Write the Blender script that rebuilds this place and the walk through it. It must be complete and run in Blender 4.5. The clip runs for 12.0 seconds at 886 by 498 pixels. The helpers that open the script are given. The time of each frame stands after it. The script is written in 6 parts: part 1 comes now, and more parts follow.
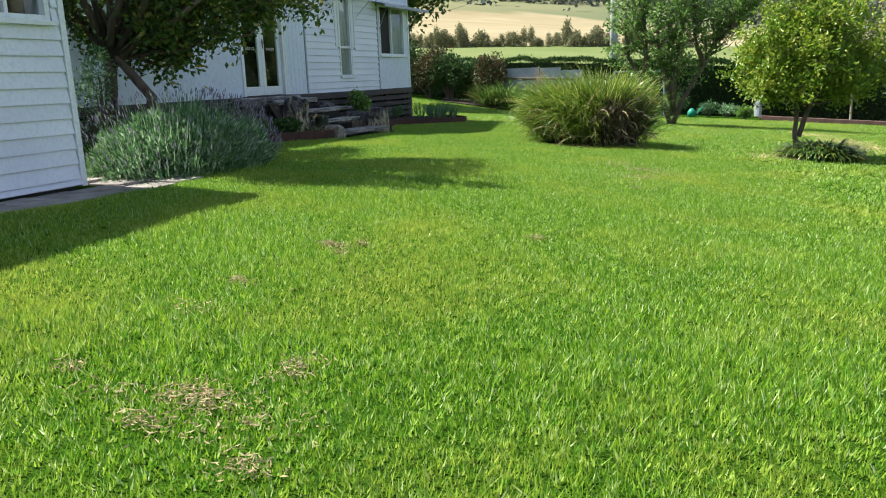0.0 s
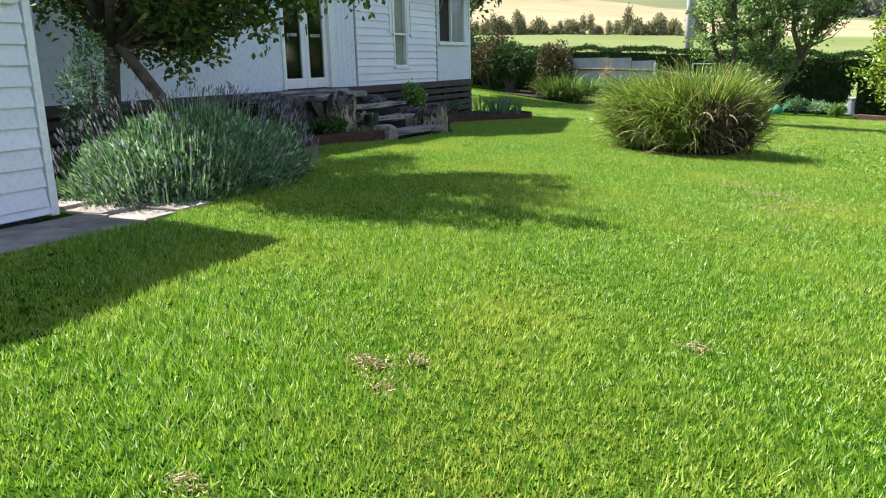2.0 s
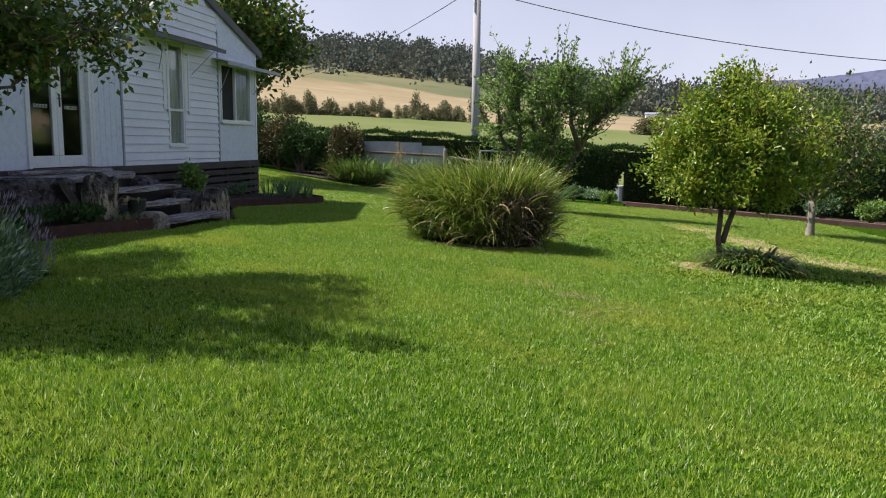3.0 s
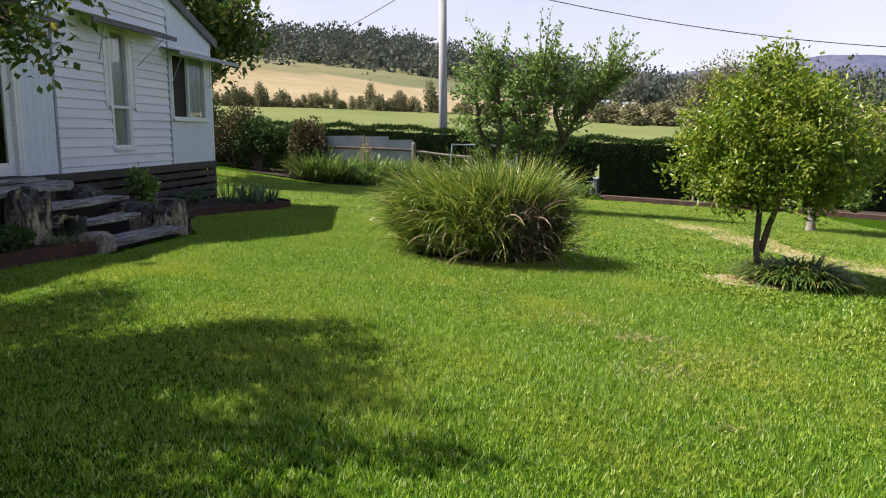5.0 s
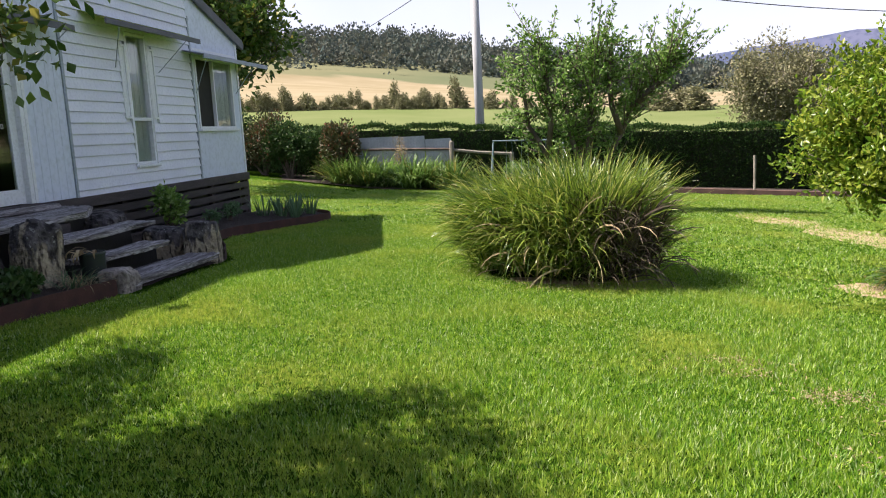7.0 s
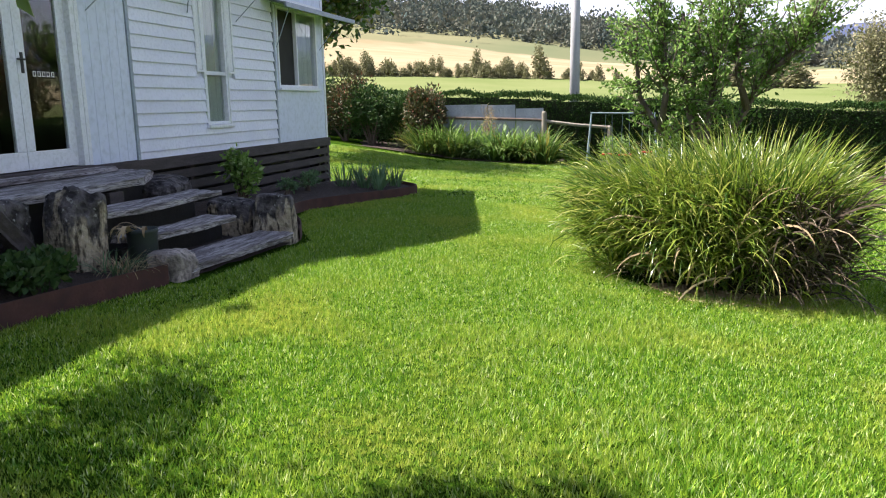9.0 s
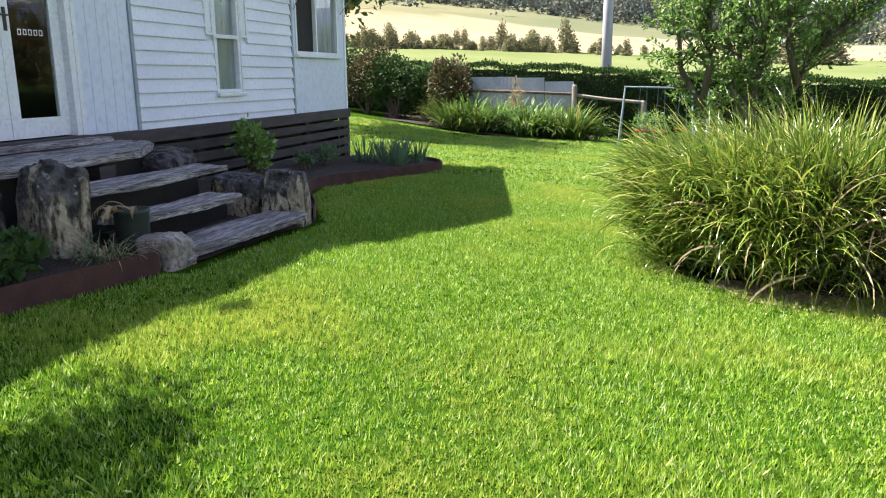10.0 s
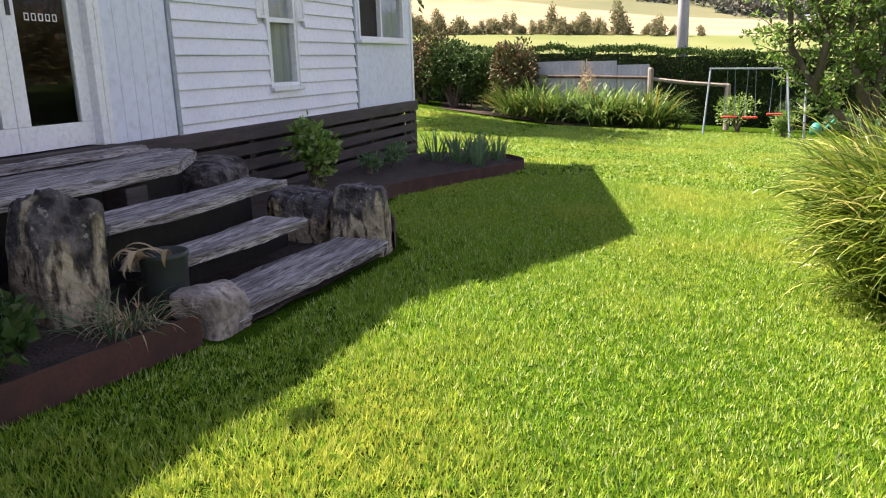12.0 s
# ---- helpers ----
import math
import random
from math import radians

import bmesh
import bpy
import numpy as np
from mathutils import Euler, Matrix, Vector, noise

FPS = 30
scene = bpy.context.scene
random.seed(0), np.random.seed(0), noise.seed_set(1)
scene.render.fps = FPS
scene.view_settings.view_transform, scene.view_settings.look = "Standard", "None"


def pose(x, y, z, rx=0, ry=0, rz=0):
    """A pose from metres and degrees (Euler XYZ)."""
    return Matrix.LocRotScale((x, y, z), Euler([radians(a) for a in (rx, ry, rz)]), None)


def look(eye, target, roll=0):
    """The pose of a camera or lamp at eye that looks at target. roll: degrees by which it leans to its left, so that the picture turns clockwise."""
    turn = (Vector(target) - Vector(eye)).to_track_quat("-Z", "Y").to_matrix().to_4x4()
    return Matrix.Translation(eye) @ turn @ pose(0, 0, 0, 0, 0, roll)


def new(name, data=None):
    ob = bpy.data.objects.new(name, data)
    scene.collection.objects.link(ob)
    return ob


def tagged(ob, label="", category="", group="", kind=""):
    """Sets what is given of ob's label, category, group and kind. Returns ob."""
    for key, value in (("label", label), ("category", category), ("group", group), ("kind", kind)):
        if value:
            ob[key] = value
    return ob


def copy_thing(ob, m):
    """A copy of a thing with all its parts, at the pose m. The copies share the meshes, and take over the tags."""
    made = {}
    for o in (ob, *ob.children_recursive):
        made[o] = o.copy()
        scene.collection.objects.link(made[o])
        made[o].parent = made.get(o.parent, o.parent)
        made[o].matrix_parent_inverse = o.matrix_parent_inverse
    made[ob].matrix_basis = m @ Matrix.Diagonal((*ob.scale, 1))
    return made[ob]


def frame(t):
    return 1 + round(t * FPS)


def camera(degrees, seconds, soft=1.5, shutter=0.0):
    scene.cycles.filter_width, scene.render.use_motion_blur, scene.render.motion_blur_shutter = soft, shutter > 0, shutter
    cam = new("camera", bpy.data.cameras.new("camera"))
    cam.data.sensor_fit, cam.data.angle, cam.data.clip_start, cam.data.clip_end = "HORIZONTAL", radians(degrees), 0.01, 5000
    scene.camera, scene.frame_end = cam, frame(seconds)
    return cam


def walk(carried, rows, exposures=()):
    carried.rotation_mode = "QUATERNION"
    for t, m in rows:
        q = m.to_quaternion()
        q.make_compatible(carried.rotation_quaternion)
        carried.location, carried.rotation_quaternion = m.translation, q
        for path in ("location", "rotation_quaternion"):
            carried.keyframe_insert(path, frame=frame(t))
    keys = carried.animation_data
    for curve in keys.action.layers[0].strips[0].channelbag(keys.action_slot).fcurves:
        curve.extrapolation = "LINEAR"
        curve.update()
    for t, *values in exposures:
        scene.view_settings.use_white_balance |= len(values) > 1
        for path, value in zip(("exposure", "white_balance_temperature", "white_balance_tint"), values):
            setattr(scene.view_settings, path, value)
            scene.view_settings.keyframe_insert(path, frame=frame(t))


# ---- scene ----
cam = camera(60.4, 12.0, soft=1.1)
METRES, EYE, TILT, LEAN, TURN = 10.9, 1.32, -0.987, -0.296, 22.15
ROWS = [
    (0.0, 0.0, 0.0, 0.0, -0.49, -11.75, 2.34),
    (0.5, -0.0009, 0.0433, 0.0027, 4.04, -13.2, 1.32),
    (1.0, -0.0106, 0.0877, 0.0077, 10.1, -13.74, 3.23),
    (1.5, -0.0119, 0.139, 0.0103, 5.3, -12.37, 2.28),
    (2.0, -0.021, 0.1904, 0.013, 3.46, -12.55, 1.61),
    (2.5, -0.0141, 0.2403, 0.0179, -6.49, -9.35, 0.4),
    (3.0, -0.0137, 0.2878, 0.0229, -11.87, -6.97, -0.15),
    (5.0, -0.0332, 0.4501, 0.0374, -15.35, -7.73, 0.75),
    (5.5, -0.0348, 0.4882, 0.0363, -18.6, -7.64, 0.79),
    (6.0, -0.0397, 0.5229, 0.0402, -15.88, -8.01, 1.34),
    (6.5, -0.0453, 0.5603, 0.0457, -15.63, -8.23, 3.31),
    (7.0, -0.0447, 0.5995, 0.0453, -13.57, -7.95, 3.52),
    (7.5, -0.0488, 0.6378, 0.0458, -8.76, -7.57, 2.11),
    (9.5, -0.0475, 0.7934, 0.0416, -7.41, -10.94, 1.41),
    (10.0, -0.047, 0.8327, 0.0394, -6.06, -11.77, 0.93),
    (10.5, -0.0528, 0.873, 0.0379, -2.82, -12.29, 1.71),
    (11.0, -0.057, 0.9167, 0.037, -2.43, -12.54, 1.96),
    (11.5, -0.0664, 0.9549, 0.0394, -0.78, -12.89, 0.8),
    (12.0, -0.0796, 0.9866, 0.043, -2.69, -12.65, 2.16),
]
EXPOSURES = [(0.0, 1.38, 6050, 5), (1.0, 1.73, 6050, 7), (2.3, 1.5, 6060, 11), (2.8, 0.85, 6200, 17), (3.2, 0.77, 6300, 18), (5.0, 1.02, 6450, 17), (6.5, 1.26, 6380, 18), (7.7, 1.28, 6330, 19), (9.4, 1.8, 6220, 18), (10.3, 1.95, 6180, 17), (11.2, 2.04, 6480, 22), (12.0, 1.95, 6900, 28)]
walk(cam, [(t, pose(0, 0, EYE, TILT, LEAN, TURN) @ pose(METRES * x, METRES * y, METRES * z, 90 + pitch, roll, yaw)) for t, x, y, z, yaw, pitch, roll in ROWS], EXPOSURES)

# ---- light ----
world = bpy.data.worlds.new("sky")
scene.world = world
world.use_nodes = True
wn, wl = world.node_tree.nodes, world.node_tree.links
SUN_DIR = Vector((1.0, 0.03, -1.38)).normalized()      # the way the light travels
sky = wn.new("ShaderNodeTexSky")
sky.sky_type, sky.sun_disc = "NISHITA", False
sky.sun_elevation, sky.sun_rotation = math.asin(-SUN_DIR.z), radians(-91.7)
sky.air_density, sky.dust_density, sky.ozone_density = 1.1, 1.0, 3.5
tc, cn, cr, cm = wn.new("ShaderNodeTexCoord"), wn.new("ShaderNodeTexNoise"), wn.new("ShaderNodeMapRange"), wn.new("ShaderNodeMix")
cn.inputs["Scale"].default_value, cn.inputs["Detail"].default_value = 2.2, 6
cr.inputs["From Min"].default_value, cr.inputs["From Max"].default_value = 0.3, 0.75
cr.inputs["To Min"].default_value, cr.inputs["To Max"].default_value = 0.7, 1.0
cm.data_type = "RGBA"
cm.inputs["B"].default_value = (10.2, 10.5, 11.8, 1)
sep, hz, hm = wn.new("ShaderNodeSeparateXYZ"), wn.new("ShaderNodeMapRange"), wn.new("ShaderNodeMath")
hz.inputs["From Min"].default_value, hz.inputs["From Max"].default_value = 0.05, 0.55
hz.inputs["To Min"].default_value, hz.inputs["To Max"].default_value = 1.0, 0.12
hm.operation = "MULTIPLY"
wl.new(tc.outputs["Generated"], sep.inputs[0])
wl.new(sep.outputs["Z"], hz.inputs["Value"])
wl.new(cr.outputs["Result"], hm.inputs[0])
wl.new(hz.outputs["Result"], hm.inputs[1])
wl.new(tc.outputs["Generated"], cn.inputs["Vector"])
wl.new(cn.outputs["Fac"], cr.inputs["Value"])
wl.new(hm.outputs[0], cm.inputs["Factor"])
wl.new(sky.outputs[0], cm.inputs["A"])
wl.new(cm.outputs["Result"], wn["Background"].inputs[0])
wn["Background"].inputs[1].default_value = 0.05
sun_data = bpy.data.lights.new("sun", "SUN")
sun_data.energy, sun_data.angle, sun_data.color = 5.0, radians(0.5), (1.0, 0.92, 0.78)
sun = new("sun", sun_data)
sun.matrix_world = look(-SUN_DIR * 30, (0, 0, 0))


# ---- materials ----
def nodes_of(name):
    m = bpy.data.materials.new(name)
    m.use_nodes = True
    return m, m.node_tree.nodes, m.node_tree.links, m.node_tree.nodes["Principled BSDF"]


def noise_node(n, l, scale, detail=4, vec=None, stretch=None):
    t = n.new("ShaderNodeTexNoise")
    t.inputs["Scale"].default_value, t.inputs["Detail"].default_value = scale, detail
    g = n.new("ShaderNodeNewGeometry")
    src = g.outputs["Position"]
    if stretch:
        mp = n.new("ShaderNodeMapping")
        mp.inputs["Scale"].default_value = stretch
        l.new(src, mp.inputs["Vector"])
        src = mp.outputs[0]
    l.new(src, t.inputs["Vector"])
    return t.outputs["Fac"]


def mixed(n, l, fac, a, b, lo=0.35, hi=0.65):
    r = n.new("ShaderNodeMapRange")
    r.inputs["From Min"].default_value, r.inputs["From Max"].default_value = lo, hi
    l.new(fac, r.inputs["Value"])
    m = n.new("ShaderNodeMix")
    m.data_type = "RGBA"
    l.new(r.outputs[0], m.inputs["Factor"])
    for key, c in (("A", a), ("B", b)):
        if isinstance(c, tuple):
            m.inputs[key].default_value = (*c, 1)
        else:
            l.new(c, m.inputs[key])
    return m.outputs["Result"]


def bumped(n, l, b, fac, strength, dist=0.01):
    k = n.new("ShaderNodeBump")
    k.inputs["Strength"].default_value, k.inputs["Distance"].default_value = strength, dist
    l.new(fac, k.inputs["Height"])
    l.new(k.outputs[0], b.inputs["Normal"])


def surface(name, a, b, scale=3.0, fine=60.0, dirt=None, rough=0.75, metal=0.0, bump=0.3, dist=0.004, stretch=None, piece=0.0, spec=0.4, sharp=0.15):
    """Two tones at a large and a fine scale, with relief, and a small change from piece to piece."""
    m, n, l, p = nodes_of(name)
    big = mixed(n, l, noise_node(n, l, scale, 5, stretch=stretch), a, b, 0.5 - sharp, 0.5 + sharp)
    small = noise_node(n, l, fine, 3, stretch=stretch)
    dark = tuple(c * 0.7 for c in a) if dirt is None else dirt
    col = mixed(n, l, small, dark, big, 0.25, 0.55)
    if piece:
        oi, hv, mr = n.new("ShaderNodeObjectInfo"), n.new("ShaderNodeHueSaturation"), n.new("ShaderNodeMapRange")
        mr.inputs["To Min"].default_value, mr.inputs["To Max"].default_value = 1 - piece, 1 + piece
        l.new(oi.outputs["Random"], mr.inputs["Value"])
        l.new(mr.outputs[0], hv.inputs["Value"])
        l.new(col, hv.inputs["Color"])
        col = hv.outputs[0]
    l.new(col, p.inputs["Base Color"])
    p.inputs["Roughness"].default_value, p.inputs["Metallic"].default_value = rough, metal
    p.inputs["Specular IOR Level"].default_value = spec
    bumped(n, l, p, small, bump, dist)
    return m


def foliage(name, a, b, c=None, trans=0.35, rough=0.55, patch=None, patch_scale=1.2, tuft=None, tuft_scale=9.0, spec=0.35):
    """Leaves: each its own tone, light shining through."""
    m, n, l, p = nodes_of(name)
    g = n.new("ShaderNodeNewGeometry")
    col = mixed(n, l, g.outputs["Random Per Island"], a, b, 0, 1)
    if c:
        col = mixed(n, l, g.outputs["Random Per Island"], col, c, 0.8, 1.0)
    if patch:
        col = mixed(n, l, noise_node(n, l, patch_scale, 4), col, patch, 0.48, 0.72)
    if tuft:
        col = mixed(n, l, noise_node(n, l, tuft_scale, 3), tuft, col, 0.3, 0.58)
    l.new(col, p.inputs["Base Color"])
    p.inputs["Roughness"].default_value = rough
    p.inputs["Specular IOR Level"].default_value = spec
    t, mx = n.new("ShaderNodeBsdfTranslucent"), n.new("ShaderNodeMixShader")
    l.new(col, t.inputs["Color"])
    mx.inputs[0].default_value = trans
    l.new(p.outputs[0], mx.inputs[1])
    l.new(t.outputs[0], mx.inputs[2])
    l.new(mx.outputs[0], n["Material Output"].inputs["Surface"])
    return m


def glass_material():
    m, n, l, p = nodes_of("window glass")
    p.inputs["Base Color"].default_value = (0.85, 0.9, 0.88, 1)
    p.inputs["Roughness"].default_value, p.inputs["Transmission Weight"].default_value, p.inputs["IOR"].default_value = 0.01, 1.0, 1.5
    return m


WHITE = surface("white house paint", (0.75, 0.78, 0.88), (0.69, 0.72, 0.83), 1.5, 25, dirt=(0.62, 0.65, 0.75), rough=0.5, bump=0.12, piece=0.04)
WHITE_PLAIN = surface("white trim paint", (0.78, 0.81, 0.86), (0.72, 0.75, 0.8), 3, 30, dirt=(0.62, 0.65, 0.68), rough=0.45, bump=0.08)
PANEL = surface("pale painted sheet", (0.67, 0.73, 0.86), (0.62, 0.68, 0.81), 0.9, 14, dirt=(0.53, 0.59, 0.69), rough=0.55, bump=0.06)
STRIP = surface("grey blue cover strip", (0.34, 0.4, 0.46), (0.28, 0.33, 0.38), 4, 40, rough=0.55)
HOOD = foliage("translucent yellow green roofing sheet", (0.34, 0.4, 0.1), (0.36, 0.42, 0.12), trans=0.75, rough=0.4)
DECAL = surface("pale stuck-on motif", (0.7, 0.72, 0.7), (0.6, 0.62, 0.6), 9, 60, rough=0.6)
FLYSCREEN = surface("dark insect screen", (0.018, 0.018, 0.016), (0.026, 0.026, 0.022), 6, 200, rough=0.8, bump=0.1)
MINT = surface("pale green trim paint", (0.6, 0.68, 0.58), (0.5, 0.58, 0.47), 3, 30, rough=0.5, bump=0.08)
DARK_TIMBER = surface("dark stained timber", (0.04, 0.033, 0.033), (0.07, 0.058, 0.058), 3, 40, rough=0.75, bump=0.5, stretch=(6, 1, 6), piece=0.2)
SLEEPER = surface("weathered grey sleeper timber", (0.5, 0.475, 0.475), (0.21, 0.19, 0.19), 4, 17, dirt=(0.02, 0.017, 0.016), rough=0.9, bump=1.0, dist=0.03, stretch=(7, 0.5, 7), piece=0.12, sharp=0.1)


def rock_material(name, cover):
    """Cream sandstone with a dark lichen crust over the crown, running down in tongues, and pale lichen spots."""
    m, n, l, p = nodes_of(name)
    cream = mixed(n, l, noise_node(n, l, 6, 5), (0.46, 0.405, 0.305), (0.27, 0.225, 0.165), 0.35, 0.65)
    cream = mixed(n, l, noise_node(n, l, 22, 5, stretch=(1, 1, 0.35)), (0.06, 0.05, 0.04), cream, 0.36, 0.5)
    crust = mixed(n, l, noise_node(n, l, 9, 6), (0.03, 0.027, 0.028), (0.15, 0.138, 0.14), 0.4, 0.64)
    crust = mixed(n, l, noise_node(n, l, 26, 5), crust, (0.26, 0.26, 0.25), 0.62, 0.7)
    tc2, sp, ma = n.new("ShaderNodeTexCoord"), n.new("ShaderNodeSeparateXYZ"), n.new("ShaderNodeMath")
    l.new(tc2.outputs["Generated"], sp.inputs[0])
    ma.operation = "MULTIPLY_ADD"
    l.new(noise_node(n, l, 8, 6, stretch=(1, 1, 0.3)), ma.inputs[0])
    ma.inputs[1].default_value = 1.5
    l.new(sp.outputs["Z"], ma.inputs[2])
    col = mixed(n, l, ma.outputs[0], cream, crust, cover, cover + 0.14)
    l.new(col, p.inputs["Base Color"])
    p.inputs["Roughness"].default_value = 0.95
    p.inputs["Specular IOR Level"].default_value = 0.2
    bumped(n, l, p, noise_node(n, l, 18, 8), 1.0, 0.06)
    return m


ROCK = rock_material("lichen crusted sandstone", 1.36)
ROCK_DARK = rock_material("black crusted boulder", 0.75)
ROCK_PALE = surface("pale sandstone", (0.42, 0.37, 0.33), (0.2, 0.175, 0.155), 6, 26, dirt=(0.1, 0.09, 0.08), rough=0.95, bump=1.0, dist=0.03)
CORTEN = surface("rusted steel edging", (0.085, 0.038, 0.03), (0.05, 0.026, 0.022), 6, 60, dirt=(0.06, 0.026, 0.02), rough=0.9, bump=0.3)
SOIL = surface("dark garden soil", (0.06, 0.042, 0.032), (0.03, 0.022, 0.018), 8, 50, rough=1, bump=1, dist=0.03)
MULCH = surface("dry straw mulch", (0.52, 0.40, 0.25), (0.36, 0.26, 0.15), 8, 70, rough=1, bump=1, dist=0.03)
CONCRETE = surface("worn concrete paver", (0.36, 0.32, 0.29), (0.2, 0.17, 0.155), 5, 40, rough=0.9, bump=0.5, piece=0.2)
DOORMAT = surface("dark bristle doormat", (0.03, 0.028, 0.03), (0.05, 0.045, 0.045), 10, 150, rough=1, bump=1, dist=0.01)
BARK = surface("grey brown bark", (0.16, 0.125, 0.10), (0.07, 0.055, 0.045), 8, 45, rough=0.95, bump=1, dist=0.02, stretch=(1, 1, 0.3))
BARK_PALE = surface("pale grey bark", (0.33, 0.3, 0.25), (0.17, 0.15, 0.12), 8, 45, rough=0.95, bump=0.8, dist=0.02, stretch=(1, 1, 0.4))
CONCRETE_POLE = surface("weathered pole", (0.47, 0.47, 0.49), (0.36, 0.36, 0.37), 3, 30, rough=0.85, bump=0.3, stretch=(3, 3, 0.3))
ROOF_METAL = surface("dark painted roof sheet", (0.10, 0.105, 0.12), (0.07, 0.075, 0.085), 2, 30, rough=0.5, metal=0.3)
BARGE = surface("dark grey barge board", (0.12, 0.125, 0.14), (0.085, 0.09, 0.1), 3, 30, rough=0.6)
GALV = surface("weathered galvanised iron", (0.38, 0.42, 0.5), (0.3, 0.34, 0.41), 2, 30, rough=0.55, metal=0.35, bump=0.1)
STEEL_BLUE = surface("faded blue grey painted tube", (0.2, 0.27, 0.31), (0.14, 0.19, 0.21), 6, 60, rough=0.5)
RED_PLASTIC = surface("red swing seat", (0.55, 0.06, 0.03), (0.42, 0.04, 0.02), 5, 40, rough=0.45)
GREEN_PLASTIC = surface("green plastic", (0.03, 0.3, 0.2), (0.02, 0.22, 0.15), 5, 40, rough=0.4)
POT_GREEN = surface("dark green pot glaze", (0.03, 0.045, 0.04), (0.022, 0.03, 0.028), 5, 40, rough=0.5)
BLACK = surface("black for metal and dark gaps", (0.02, 0.02, 0.02), (0.03, 0.03, 0.03), 5, 40, rough=0.4)
INTERIOR = surface("near-black for unlit rooms", (0.05, 0.045, 0.04), (0.03, 0.028, 0.025), 2, 20, rough=0.9)
CURTAIN = surface("pale green curtain and pane reflection", (0.68, 0.74, 0.7), (0.56, 0.64, 0.6), 3, 40, rough=0.9, stretch=(1, 12, 0.4))
BRICK_RED = surface("dull red timber edging", (0.16, 0.09, 0.075), (0.1, 0.06, 0.05), 3, 30, rough=0.9, piece=0.15)
CABLE = surface("black cable", (0.02, 0.02, 0.022), (0.03, 0.03, 0.03), 2, 20, rough=0.6)
GLASS = glass_material()

LEAF_GRASS = foliage("lawn grass", (0.055, 0.18, 0.01), (0.5, 0.67, 0.06), (0.68, 0.74, 0.44), trans=0.4, rough=0.42, patch=(0.46, 0.51, 0.08), patch_scale=0.7, tuft=(0.1, 0.26, 0.015), tuft_scale=26.0)
LEAF_FLAX = foliage("strap leaves", (0.035, 0.1, 0.014), (0.3, 0.39, 0.045), (0.52, 0.5, 0.16), trans=0.4, rough=0.33, spec=0.6)
LEAF_DEAD = foliage("dead brown strap leaves", (0.035, 0.024, 0.016), (0.12, 0.09, 0.06), (0.28, 0.24, 0.17), trans=0.1, rough=0.7)
LEAF_CITRUS = foliage("citrus leaves", (0.08, 0.18, 0.014), (0.25, 0.35, 0.03), (0.44, 0.46, 0.07), trans=0.5, rough=0.35, spec=0.5, patch=(0.34, 0.38, 0.05), patch_scale=3.5)
LEAF_DARK = foliage("dark shrub leaves", (0.03, 0.075, 0.018), (0.06, 0.12, 0.03), (0.09, 0.12, 0.04), trans=0.25)
LEAF_RED = foliage("red tipped shrub leaves", (0.045, 0.07, 0.02), (0.10, 0.08, 0.035), (0.2, 0.07, 0.04), trans=0.25)
LEAF_FRUIT = foliage("fruit tree leaves", (0.08, 0.18, 0.03), (0.24, 0.38, 0.08), (0.42, 0.54, 0.24), trans=0.45, rough=0.4)
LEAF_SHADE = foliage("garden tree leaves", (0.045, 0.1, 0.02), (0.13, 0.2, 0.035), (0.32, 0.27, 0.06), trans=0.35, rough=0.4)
LEAF_LAVENDER = foliage("grey green lavender leaves", (0.045, 0.13, 0.045), (0.3, 0.46, 0.22), (0.58, 0.68, 0.48), trans=0.25, rough=0.7)
FLOWER_LAVENDER = foliage("mauve flower spikes", (0.2, 0.17, 0.26), (0.3, 0.28, 0.34), trans=0.2, rough=0.8)
LEAF_HEDGE = foliage("hedge leaves", (0.02, 0.05, 0.014), (0.045, 0.09, 0.02), (0.08, 0.14, 0.03), trans=0.2, rough=0.8, spec=0.1)
# blue-grey distance haze is mixed into the far leaf tones
LEAF_FAR = foliage("distant leaves with haze grey mixed in", (0.085, 0.112, 0.1), (0.12, 0.142, 0.115), trans=0.15, rough=1.0, patch=(0.05, 0.08, 0.085), patch_scale=0.02, tuft=(0.16, 0.155, 0.12), tuft_scale=0.05, spec=0.0)
LEAF_OLIVE = foliage("olive grey leaves", (0.18, 0.185, 0.095), (0.27, 0.26, 0.15), (0.36, 0.32, 0.21), trans=0.2, rough=0.9, spec=0.1)
LEAF_IRIS = foliage("blue green iris leaves", (0.08, 0.16, 0.07), (0.14, 0.24, 0.11), trans=0.3)
LEAF_STRAW = foliage("dry straw", (0.34, 0.25, 0.14), (0.52, 0.42, 0.26), (0.24, 0.17, 0.09), trans=0.2, rough=0.9)
PETAL = foliage("white petals", (0.8, 0.8, 0.76), (0.7, 0.7, 0.66), trans=0.3)


# ---- builders ----
def ground_z(x, y):
    """The lawn's slope, a little lower along the shed and rising behind the house."""
    dip = 0.06 * np.clip((-5.2 - x) / 0.5, 0, 1) * np.clip((7.2 - y) / 1.2, 0, 1)
    rise = 0.075 * np.clip(-9.5 - x, 0, 7) * np.clip((y - 23) / 7, 0, 1)
    return 0.222 - 0.0584 * x - 0.0298 * y - dip + rise


def thing(name, label, category, at=(0, 0, 0), group="", kind=""):
    ob = new(name)
    ob.location = at
    return tagged(ob, label, category, group, kind)


def mesh_of(name, bm, material, smooth=False):
    me = bpy.data.meshes.new(name)
    bm.to_mesh(me)
    bm.free()
    me.materials.append(material)
    if smooth:
        me.shade_smooth()
    return me


